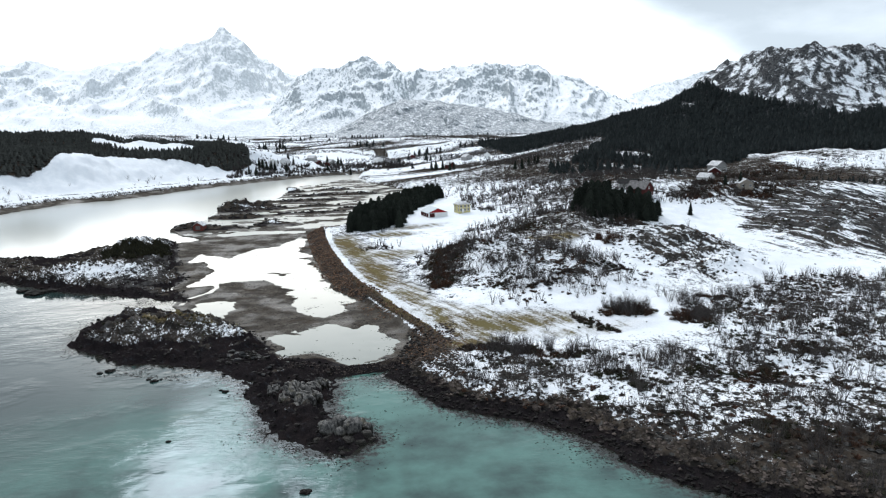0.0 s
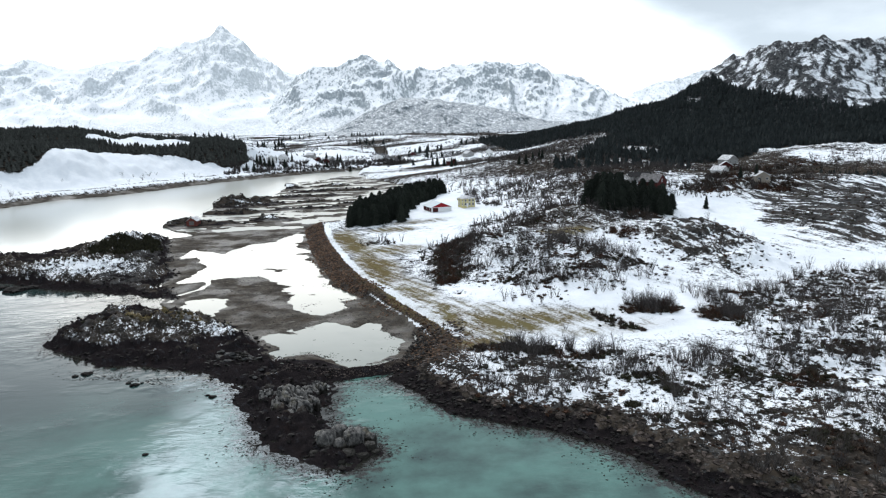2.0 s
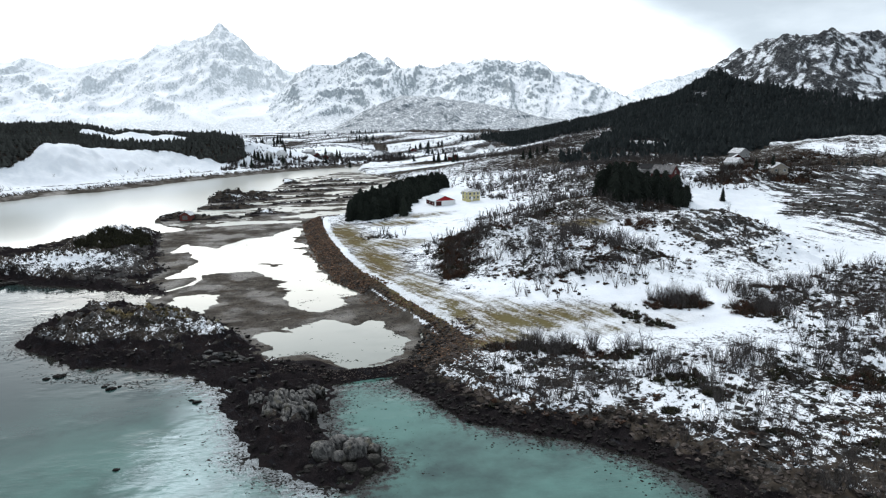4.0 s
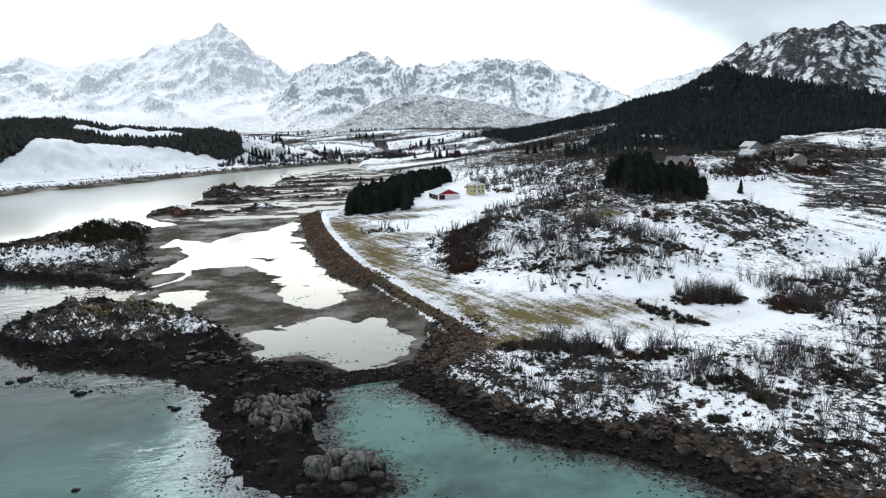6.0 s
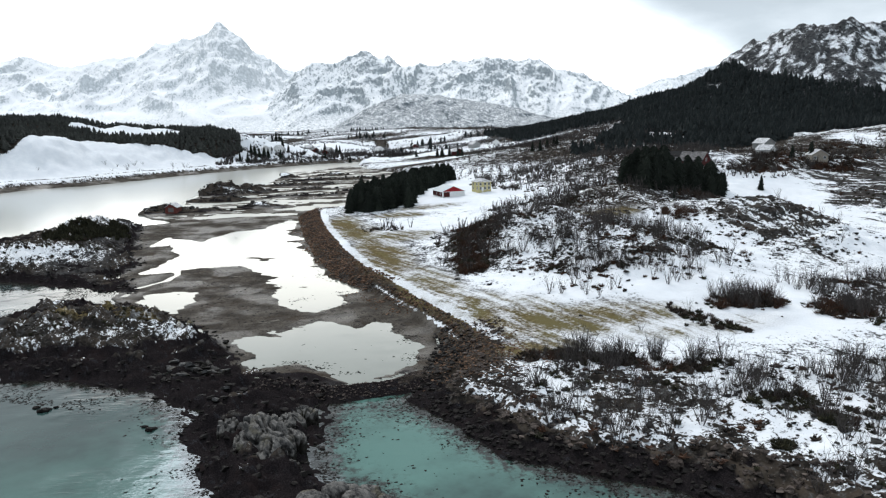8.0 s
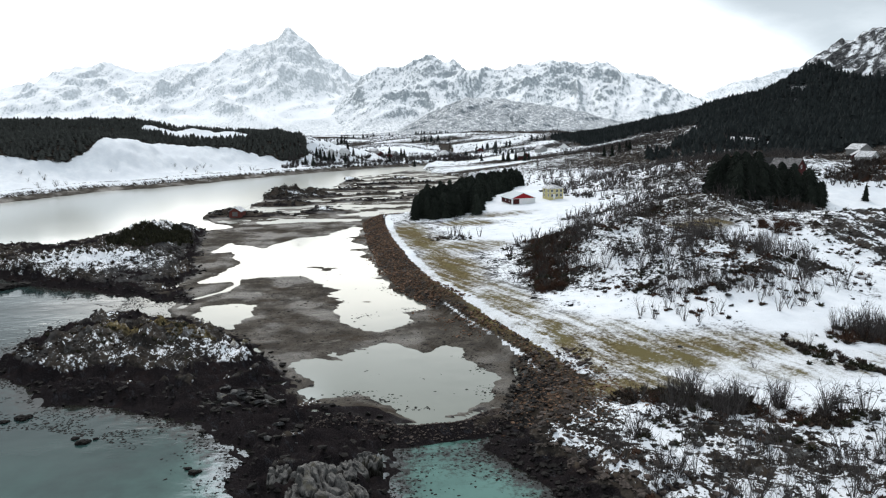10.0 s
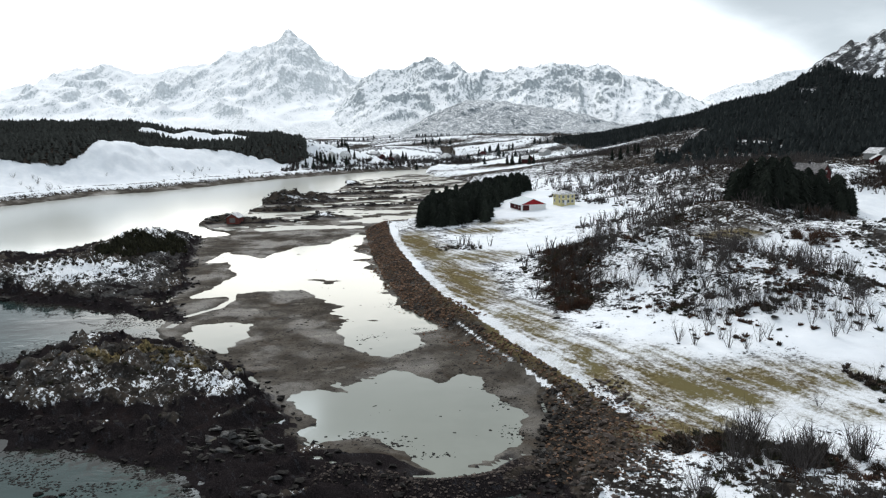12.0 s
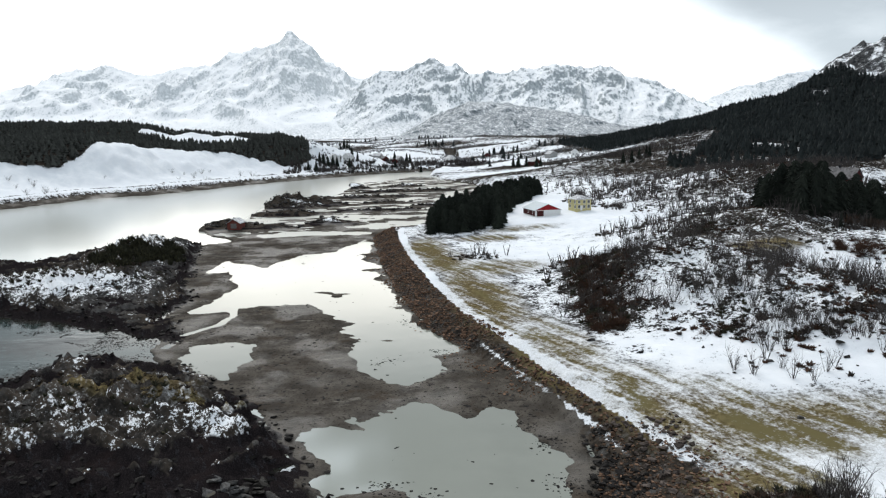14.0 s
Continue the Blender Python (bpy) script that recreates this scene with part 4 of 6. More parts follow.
def simple_conifer():
    """A far-off spruce: three ragged tiers."""
    r = np.random.default_rng(5)
    v, f = [], []
    for z0, z1, rad in ((0.05, 0.5, 0.21), (0.3, 0.75, 0.155), (0.55, 1.0, 0.10)):
        k = len(v)
        for j in range(6):
            a = j * np.pi / 3 + z0 * 4
            q = rad * r.uniform(0.75, 1.2)
            v.append((q * math.cos(a), q * math.sin(a), z0 + r.uniform(-0.05, 0.05)))
        v.append((0, 0, z1))
        f += [(k + j, k + (j + 1) % 6, k + 6) for j in range(6)]
    return np.array(v), np.array(f)


def trunk_mesh():
    bm = bmesh.new()
    bmesh.ops.create_cone(bm, segments=7, cap_ends=True, radius1=0.022, radius2=0.006, depth=1.0, matrix=Matrix.Translation((0, 0, 0.47)))
    me = bpy.data.meshes.new("trunk")
    bm.to_mesh(me)
    bm.free()
    me.materials.append(BARK)
    return me


def conifer(seed, belly, lean, label, group):
    root = new("conifer")
    root.empty_display_size = 0.5
    v, f = conifer_shape(seed, belly=belly, lean=lean)
    crown = new("crown", fast_mesh("crown", v, f, SPRUCE, False))
    trunk = new("trunk", TRUNK)
    crown.parent = trunk.parent = root
    return tagged(root, label, "tree", group, "")


TRUNK = trunk_mesh()


def plant_conifers(models, spots):
    used = set()
    for x, y, h in spots:
        k = int(rng.integers(len(models)))
        m = Matrix.LocRotScale((x, y, ground_z(x, y) - 0.15), Euler((0, 0, rng.uniform(0, 6.28))), None)
        if k in used:
            ob = copy_thing(models[k], m)
        else:
            ob = models[k]
            ob.matrix_basis = m
            used.add(k)
        ob.scale = (h, h, h)
    return used


def fill(poly, gap, keep=1.0, holes=(), jit=0.35):
    """Places inside an outline, about gap metres apart."""
    p = np.array(poly, float)
    (x0, y0), (x1, y1) = p.min(0), p.max(0)
    gx, gy = np.meshgrid(np.arange(x0, x1, gap), np.arange(y0, y1, gap))
    x, y = gx.ravel() + rng.uniform(-jit, jit, gx.size) * gap, gy.ravel() + rng.uniform(-jit, jit, gx.size) * gap
    ok = (inside(poly, x, y) > 0) & (rng.uniform(size=x.size) < keep)
    for hx, hy, rx, ry in holes:
        ok &= ((x - hx) / rx) ** 2 + ((y - hy) / ry) ** 2 > 1
    return x[ok], y[ok]


# plantation by the barn, spruces by the red house, single trees
PLANTATION = [(22, 367), (36, 361), (54, 370), (62, 400), (74, 440), (102, 498), (92, 512), (60, 470), (40, 430), (27, 395)]
HOUSE_GROVE = [(126, 290), (131, 287), (143, 292), (166, 303), (172, 314), (160, 330), (150, 345), (134, 330), (128, 310)]
px, py = fill(PLANTATION, 4.2, 0.95, (), 0.45)
edge = inside(PLANTATION, px, py)
spots = [(a, b, float(rng.uniform(8.6, 11.8) if e > 3.5 else rng.uniform(5.5, 9.5))) for a, b, e in zip(px, py, edge)]
lab = "dark green spruce in a dense plantation on snow"
plant_conifers([conifer(s, b, l, lab, "spruces of the plantation") for s, b, l in ((1, 0.36, 0.48), (2, 0.39, 0.44), (3, 0.33, 0.52))], spots)
px, py = fill(HOUSE_GROVE, 3.6, 0.92, (), 0.5)
spots = [(a, b, float((rng.uniform(8.5, 14) if a < 142 else rng.uniform(6.5, 11.5)) * (0.82 + 0.3 * min(w / 5, 1)))) for a, b, w in zip(px, py, inside(HOUSE_GROVE, px, py))]
lab = "dark spruce in the grove before the red house"
plant_conifers([conifer(s, b, l, lab, "spruces of the grove") for s, b, l in ((4, 0.36, 0.46), (5, 0.33, 0.5))], spots)
singles = [(188, 312, 6.5), (236, 344, 9), (240, 350, 8), (232, 352, 7), (205, 600, 9), (198, 596, 8), (188, 584, 9), (184, 590, 8), (210, 606, 8), (132, 281, 4.5),
           (154, 800, 12), (160, 790, 11), (150, 806, 10), (163, 745, 9), (158, 741, 10), (60, 846, 10), (-14, 842, 12), (-46, 806, 11), (-54, 812, 10), (34, 862, 9),
           (-44, 836, 11), (-40, 838, 12), (-36, 842, 11), (-31, 843, 12), (-27, 846, 11), (-12, 878, 12), (-6, 881, 9), (36, 922, 12), (50, 926, 12), (54, 930, 11), (-64, 1494, 15), (-36, 1506, 18), (-30, 1512, 16), (-44, 1512, 14), (-238, 560, 8), (-243, 566, 9), (-248, 570, 8)]
plant_conifers([conifer(s, b, 0.75, "dark conifer standing alone in the snow", "scattered conifers") for s, b in ((6, 0.27), (7, 0.24))], singles)

# forests on the slopes
FV, FF = simple_conifer()


def forest(name, label, poly, gap, tall, holes, keep=0.93, needles=None, wide=1.6):
    x, y = fill(poly, gap, keep, holes, 0.45)
    z = height_at(x, y)[0]
    ok = z > 1
    x, y, z = x[ok], y[ok], z[ok]
    h = rng.uniform(tall[0], tall[1], len(x)) * (0.85 + 0.3 * fbm(x, y, 60, 2, 7))
    ob = scatter(name, FV, FF, np.stack([x, y, z - 0.3], 1), rng.uniform(0, 6.28, len(x)), h * wide, needles or FAR_SPRUCE, rng, 0.03, h)
    return tagged(ob, label, "forest", kind="stuff")


forest("hillside_forest", "dense dark spruce forest covering a hillside", RIGHT_FOREST, 3.7, (7, 10.5), CLEARINGS[:3])
forest("shore_forest", "dark spruce forest on the far bank of the fjord", LEFT_FOREST, 3.5, (6, 7.4), CLEARINGS[3:], 0.96, HAZE_TINTED_SPRUCE, 2.0)
forest("foot_forest", "band of dark spruces along the foot of the hill", [(196, 560), (228, 548), (262, 512), (275, 470), (262, 462), (232, 505), (196, 540)], 5.5, (7, 11), [], 0.7)
forest("ridge_thicket", "dark thicket behind the rocky rise", [(300, 372), (420, 352), (520, 352), (520, 366), (420, 366), (300, 384)], 4.5, (3, 5), [], 0.85)
vx, vy = fill([(-260, 900), (150, 890), (260, 880), (420, 1250), (700, 2300), (-500, 2300)], 15, 0.6)
ok = fbm(vx, vy, 120, 3, 77) > 0.36
vz = height_at(vx, vy)[0]
vh = rng.uniform(7, 14, len(vx))
tagged(scatter("valley_trees", FV, FF, np.stack([vx, vy, vz - 0.3], 1)[ok], rng.uniform(0, 6.28, ok.sum()), vh[ok] * 1.3, FAR_SPRUCE, rng, 0.03, vh[ok]),
       "scattered dark trees over the snowy valley floor", "trees", kind="stuff")

# bare shrubs and cushions of heather
BRUSH = [  # x, y, half widths, density of shrubs, of cushions
    (45, 161, 6, 2.5, 9, 2), (54, 155, 6, 2.5, 9, 2), (63, 149, 6, 2.5, 8, 2), (74, 143.5, 6, 2.5, 6, 1.5), (86, 141, 7, 2.5, 6, 1.5), (92, 177, 6, 4, 4, 2), (86, 177, 5, 4, 4, 2), (106, 169, 6, 5, 6, 1),
    (80, 232, 28, 30, 1.9, 1.2), (48, 236, 8, 16, 0.5, 1.6), (56, 270, 11, 24, 0.5, 1.5), (86, 207, 22, 10, 0.9, 1.0), (95, 292, 9, 8, 0.5, 1.0), (90, 177, 8, 5, 2.4, 0.9), (107, 170, 8, 6, 2.4, 0.6), (114, 186, 9, 5, 1.2, 0.3),
    (75, 195, 18, 7, 0.8, 0.5), (82, 172, 22, 6, 0.14, 0.1), (146, 238, 26, 24, 0.08, 0.7), (100, 268, 20, 16, 0.5, 0.6), (138, 278, 12, 8, 0.8, 0.9), (120, 320, 40, 34, 0.7, 0.9),
    (160, 420, 60, 60, 0.9, 0.8), (150, 345, 34, 26, 0.5, 0.4), (262, 284, 52, 36, 0.05, 0.5), (205, 340, 24, 16, 0.7, 0.5), (250, 345, 40, 16, 0.5, 0.4), (200, 500, 90, 60, 0.32, 0.3), (250, 640, 70, 90, 0.42, 0.4), (215, 720, 50, 90, 0.3, 0.2), (320, 780, 30, 70, 0.5, 0.3),
    (34, 314, 9, 5, 0.8, 1.6), (140, 540, 50, 80, 0.1, 0.1), (320, 420, 80, 40, 0.2, 0.3)]
ISLE_BRUSH = [(-72, 330, 13, 13, 0.3, 2.4), (-82, 298, 26, 16, 0.0, 1.3), (-46, 200, 17, 13, 0.0, 0.9), (-24, 190, 12, 9, 0.0, 0.6), (-45, 512, 16, 7, 0.2, 1.0), (-150, 325, 30, 14, 0, 0.6), (-60, 424, 9, 6, 0.1, 0.6)]


NEAR_COUNT = (9000, 12500)


def sprinkle(table, which, per_sqm):
    xs, ys = [], []
    for x, y, rx, ry, a, b in table:
        d = (a, b)[which]
        n = int(per_sqm * d * math.pi * rx * ry)
        r, t = np.sqrt(rng.uniform(0, 1, n)), rng.uniform(0, 2 * np.pi, n)
        xs.append(x + rx * 1.1 * r * np.cos(t))
        ys.append(y + ry * 1.1 * r * np.sin(t))
    x, y = np.concatenate(xs), np.concatenate(ys)
    if table is BRUSH:
        nx, ny = rng.uniform(28, 210, NEAR_COUNT[which]), rng.uniform(60, 214, NEAR_COUNT[which])
        edge = inside(NEAR_SLOPE, nx, ny)
        band = np.exp(-((edge - 4) / 5) ** 2) * (nx < 110) * (1.0, 0.3)[which]
        keep = (edge > 0) & (rng.uniform(size=len(nx)) < np.clip(0.5 + 0.5 * smooth(100, 140, nx) * (nx > 100) * (ny > 125) + band, 0, 1))
        x, y = np.concatenate([x, nx[keep]]), np.concatenate([y, ny[keep]])
    ok = fbm(x, y, 13, 3, 301 + which) + 0.8 * fbm(x, y, 4.5, 2, 305 + which) > 0.02
    x, y = x[ok], y[ok]
    z, snow, grass, weed, mud, crest, strata = height_at(x, y)
    ok = (z > 1.1) & (weed < 0.5) & (mud < 0.5) & (snow < 0.97)
    return x[ok], y[ok], z[ok]


def joined(name, label, category, shapes, x, y, z, size, tall, material):
    """Split over a few base shapes, joined in one mesh."""
    vs, fs, off = [], [], 0
    k = rng.integers(0, len(shapes), len(x))
    turn = rng.uniform(0, 6.28, len(x))
    for i, (bv, bf) in enumerate(shapes):
        s = k == i
        c, sn = np.cos(turn[s])[:, None], np.sin(turn[s])[:, None]
        w = size[s][:, None]
        v = np.stack([(bv[None, :, 0] * c - bv[None, :, 1] * sn) * w + x[s][:, None], (bv[None, :, 0] * sn + bv[None, :, 1] * c) * w + y[s][:, None],
                      bv[None, :, 2] * tall[s][:, None] + z[s][:, None]], -1)
        fs.append((bf[None] + (np.arange(s.sum()) * len(bv))[:, None, None]).reshape(-1, 3) + off)
        vs.append(v.reshape(-1, 3))
        off += vs[-1].shape[0]
    ob = new(name, fast_mesh(name, np.concatenate(vs), np.concatenate(fs), material, False))
    return tagged(ob, label, category, kind="stuff")


SHRUBS = [shrub_shape(s) for s in (11, 12, 13, 14)]
TUFTS = [tuft_shape(s) for s in (21, 22, 23)]


def bush_shape(seed, n=92, thick=0.0105):
    """A dense rounded bare bush, one metre high: twigs in all directions from low stems."""
    r = np.random.default_rng(seed)
    a, e = r.uniform(0, 2 * np.pi, n), np.arcsin(r.uniform(0.02, 1.0, n))
    d = np.stack([np.cos(a) * np.cos(e) * 0.95, np.sin(a) * np.cos(e) * 0.95, np.sin(e)], 1)
    tip = d * r.uniform(0.55, 1.0, (n, 1))
    return spikes(tip * r.uniform(0.05, 0.45, (n, 1)) - np.array([0, 0, 0.04]), tip, r.uniform(0.8, 1.8, n) * thick)


BUSHES = [bush_shape(s) for s in (41, 42, 43)]
FAR_BUSHES = [bush_shape(s, 34, 0.028) for s in (44, 45)]
BUSH_SPOTS = [  # x, y, half widths, count, height
    (46, 226, 5.5, 7, 30, 2.6), (50, 240, 7, 9, 44, 2.9), (54, 255, 8, 10, 50, 3.0), (58, 271, 8, 10, 46, 2.8), (61, 288, 8, 10, 40, 2.6), (60, 212, 5, 3, 16, 1.6), (68, 252, 6, 6, 20, 1.8),
    (75, 231, 7, 6, 22, 1.7), (75, 203, 6, 3, 18, 1.6), (94, 239, 8, 6, 24, 1.8), (86, 208, 8, 3, 20, 1.5), (96, 294, 7, 6, 28, 2.0), (141, 280, 10, 7, 70, 3.0), (106, 392, 4, 3, 14, 3.0), (110, 215, 9, 5, 14, 1.6),
    (86, 176, 5.0, 3.8, 9, 3.4), (91, 176, 5.5, 4.0, 13, 4.6), (105, 168, 7.5, 6, 26, 3.2), (120, 256, 5, 8, 40, 3.2), (122, 188, 5, 4, 20, 2.6), (43, 161, 4.5, 2.6, 30, 1.9), (50, 157, 5, 2.6, 30, 1.9), (58, 152, 5, 2.2, 18, 1.8),
    (67, 135, 4, 2, 20, 1.5), (71, 128, 3.5, 2, 14, 1.4), (60, 123, 2.5, 1.4, 8, 1.2), (62, 117, 2.5, 1.4, 8, 1.2), (87, 131, 4, 3, 24, 2.0), (97, 126, 5, 3, 26, 2.2), (118, 138, 6, 5, 30, 2.2),
    (71, 111, 3, 2, 9, 1.2), (83, 104, 4, 2.5, 14, 1.4), (140, 176, 18, 10, 30, 2.0), (128, 156, 16, 12, 22, 1.8), (150, 150, 34, 24, 44, 1.8), (108, 112, 22, 14, 40, 1.5), (76.5, 170, 2.6, 6, 26, 1.2),
    (228, 362, 9, 6, 44, 4.6), (240, 331, 14, 6, 80, 3.4), (256, 384, 22, 7, 44, 4.4), (300, 440, 26, 10, 40, 4.6), (90, 96, 16, 6, 60, 1.6), (112, 90, 18, 8, 60, 1.8), (34, 314, 7, 4, 26, 1.6), (206, 338, 18, 9, 110, 3.6), (245, 345, 34, 9, 120, 2.8), (290, 385, 40, 14, 120, 3.0), (150, 345, 30, 20, 60, 2.2), (180, 440, 50, 40, 130, 2.6), (284, 440, 34, 16, 70, 3.2), (330, 440, 44, 20, 90, 3.0)]
x, y, z = sprinkle(BRUSH, 0, 0.17)
h = rng.uniform(1.2, 3.4, len(x)) * np.where(y < 215, 1.35, 1.5)
single = rng.permutation(len(x))[:220]
rest = np.ones(len(x), bool)
rest[single] = False
thin = [shrub_shape(s, 3, 11, 0.6, 0.022) for s in (15, 16, 17)]
for name, label, shapes, q in (("shrub_thicket", "thicket of leafless grey-brown birch and willow shrubs", SHRUBS, rest & (y < 270)), ("hill_shrubs", "leafless grey shrubs scattered over the hillside", thin, rest & (y >= 270))):
    joined(name, label, "shrubs", shapes, x[q], y[q], z[q], h[q] * 1.05, h[q], TWIG)
shrub_meshes = [fast_mesh("bare_shrub", v, f, TWIG, False) for v, f in SHRUBS]
for i in single:
    ob = tagged(new("bare_shrub", shrub_meshes[int(i) % 4]), "leafless grey-brown shrub on the snowy slope", "shrub", "leafless shrubs on the slope")
    big = 1.25 * h[i]
    ob.matrix_basis = Matrix.LocRotScale((x[i], y[i], z[i]), Euler((0, 0, 0.37 * float(i))), (big * 1.05, big * 1.05, big))
x, y, z = sprinkle(BRUSH, 1, 0.34)
s = rng.uniform(0.6, 2.2, len(x))
kind = fbm(x, y, 16, 2, 401) + rng.uniform(-0.25, 0.25, len(x))
for lo, hi, name, label, mat in ((-9, -0.12, "juniper_cushions", "low dark green juniper cushions between snow patches", JUNIPER), (-0.12, 0.2, "heather_cushions", "dark brown heather cushions between snow patches", HEATHER),
                                 (0.2, 9, "rusty_cushions", "rust-brown withered brush between snow patches", RUST)):
    q = (kind > lo) & (kind <= hi)
    joined(name, label, "heath", TUFTS, x[q], y[q], z[q], s[q] * 1.35, s[q] * rng.uniform(0.6, 1.2, q.sum()) , mat)
bxs, bys, bhs = [], [], []
for cx, cy, rx, ry, n, hh in BUSH_SPOTS:
    rr, tt = np.sqrt(rng.uniform(0, 1, n)), rng.uniform(0, 2 * np.pi, n)
    bxs.append(cx + rx * rr * np.cos(tt))
    bys.append(cy + ry * rr * np.sin(tt))
    bhs.append(hh * rng.uniform(0.4, 1.2, n) * (1.1 - 0.45 * rr ** 2))
bxs, bys, bhs = np.concatenate(bxs), np.concatenate(bys), np.concatenate(bhs)
bzs = height_at(bxs, bys)[0]
tone = fbm(bxs, bys, 22, 2, 611) + rng.uniform(-0.2, 0.2, len(bxs))
for lo, hi, name, label, mat in ((-9, 0.0, "dark_bushes", "dense dark brown leafless bushes on the slope", HEATHER), (0.0, 9, "russet_bushes", "dense russet leafless bushes on the slope", RUST)):
    q = (tone > lo) & (tone <= hi)
    for nm, shapes, k in ((name, BUSHES, q & (bys < 270)), ("hill_" + name, FAR_BUSHES, q & (bys >= 270))):
        joined(nm, label, "bushes", shapes, bxs[k], bys[k], bzs[k], bhs[k] * 0.95, bhs[k], mat)
# close mats of heather and juniper
MATS = [(67, 135, 5, 3), (71, 128, 4, 2.5), (60, 123, 3, 1.5), (62, 117, 3, 1.5), (88, 131, 5, 3), (97, 126, 6, 3.5), (118, 138, 7, 5), (71, 111, 3.5, 2), (83, 104, 5, 3), (43, 161, 5, 2.2), (105, 167, 5.5, 4.5),
        (89.5, 175, 5, 2.2), (44, 161, 6, 3), (51, 157, 6, 2.6), (47, 230, 4, 8), (52, 250, 5, 9), (57, 270, 6, 9), (61, 287, 5, 7), (75, 203, 5, 2), (86, 208, 6, 2), (96, 294, 6, 5), (66, 211, 5, 2), (75, 177, 2.2, 2.4), (76, 172, 2.8, 2.6), (77.5, 167, 2.6, 2.6), (79, 163, 1.8, 2.0), (53, 155, 6, 2.0), (63, 148.5, 5, 2.0), (104, 216, 6, 3), (112, 118, 4, 2.5), (88, 98, 7, 3.5), (104, 92, 9, 4), (120, 98, 8, 5)]
mx, my = [], []
for cx, cy, rx, ry in MATS:
    n = int(1.3 * math.pi * rx * ry)
    rr, tt = np.sqrt(rng.uniform(0, 1, n)) * rng.uniform(0.8, 1.2, n), rng.uniform(0, 2 * np.pi, n)
    mx.append(cx + rx * rr * np.cos(tt))
    my.append(cy + ry * rr * np.sin(tt))
mx, my = np.concatenate(mx), np.concatenate(my)
q = fbm(mx, my, 5, 2, 561) > -0.18
mx, my = mx[q], my[q]
mz = height_at(mx, my)[0]
s = rng.uniform(1.2, 2.6, len(mx))
tone = fbm(mx, my, 7, 2, 563)
for lo, hi, name, label, mat in ((-9, 0.02, "heather_mats", "close mats of dark brown heather on the slope", HEATHER), (0.02, 9, "juniper_mats", "close mats of dark olive juniper on the slope", JUNIPER)):
    q = (tone > lo) & (tone <= hi)
    joined(name, label, "heath", TUFTS, mx[q], my[q], mz[q], s[q] * 1.2, s[q] * 1.0, mat)
x, y, z = sprinkle(ISLE_BRUSH, 1, 0.6)
s = rng.uniform(0.5, 1.9, len(x))
q = fbm(x, y, 8, 2, 551) > 0.0
joined("islet_heather", "dark brown heather on the rocky islets", "heath", TUFTS, x[q], y[q], z[q], s[q] * 1.3, s[q] * 1.1, HEATHER)
joined("islet_juniper", "dark green juniper on the rocky islets", "heath", TUFTS, x[~q], y[~q], z[~q], s[~q] * 1.3, s[~q] * 1.1, JUNIPER)
x, y, z = sprinkle([(-40, 205, 11, 3.5, 0, 2.0), (-24, 197.5, 8, 2.6, 0, 2.0), (-50, 207, 6, 4, 0, 1.2)], 1, 0.8)
s = rng.uniform(0.5, 1.4, len(x))
joined("islet_grass", "withered tan grass on the islet's back", "grass", TUFTS, x, y, z, s * 1.5, s * 0.9, STRAW)
x, y, z = sprinkle(ISLE_BRUSH[:1], 1, 0.9)
s = rng.uniform(2.4, 4.8, len(x))
joined("islet_bushes", "dense dark evergreen bushes on the islet's crown", "bushes", TUFTS, x, y, z, s * 1.1, s * 1.5, JUNIPER)
# scattered shrubs on the far bank
fx, fy = fill([(-420, 420), (-230, 545), (-150, 632), (-60, 758), (20, 845), (120, 900), (20, 960), (-60, 800), (-130, 760), (-200, 660), (-330, 600)], 8, 0.4)
fx, fy = fx[(q := fbm(fx, fy, 40, 3, 411) > 0.12)], fy[q]
fz = height_at(fx, fy)[0]
fh = rng.uniform(2, 6, len(fx))
joined("bank_shrubs", "bare shrubs along the far shore road", "shrubs", SHRUBS, fx, fy, fz, fh * 1.6, fh, TWIG)
bx, by = fill([(-60, 800), (150, 880), (420, 700), (420, 1100), (700, 2300), (-500, 2300), (-200, 900)], 6.5, 0.8)
bx, by = bx + rng.normal(0, 4, len(bx)), by + rng.normal(0, 6, len(by))
q = (fbm(bx * 0.25, by, 55, 3, 431) > 0.09) | ((np.abs(inside(FAR_SIDE, bx, by) - 16) < 14) & (bx > -80))
bx, by = bx[q], by[q]
ex, ey = fill([(-70, 775), (60, 880), (150, 960), (260, 900), (300, 1100), (60, 1080), (-90, 860)], 6.5, 0.7)
k = fbm(ex, ey, 45, 3, 433) > 0.02
bx, by = np.concatenate([bx, ex[k]]), np.concatenate([by, ey[k]])
bz = height_at(bx, by)[0]
bh = rng.uniform(2, 4.5, len(bx))
wx, wy = fill([(-80, 768), (-30, 802), (30, 852), (90, 882), (160, 965), (140, 1000), (60, 935), (0, 885), (-70, 838)], 4.6, 0.8)
q = fbm(wx, wy, 30, 2, 437) > -0.15
wx, wy = wx[q], wy[q]
wh = rng.uniform(4, 8, len(wx))
joined("shore_birches", "belt of bare grey-brown birches behind the far shore", "woods", [bush_shape(s, 22, 0.06) for s in (46, 47)], wx, wy, height_at(wx, wy)[0], wh * 0.6, wh, TWIG)
few = [bush_shape(s, 8, 0.085) for s in (31, 32)]
joined("valley_birches", "bare grey birch woods over the valley floor", "woods", few, bx, by, bz, bh * 0.9, bh, HAZE_TINTED_TWIG)


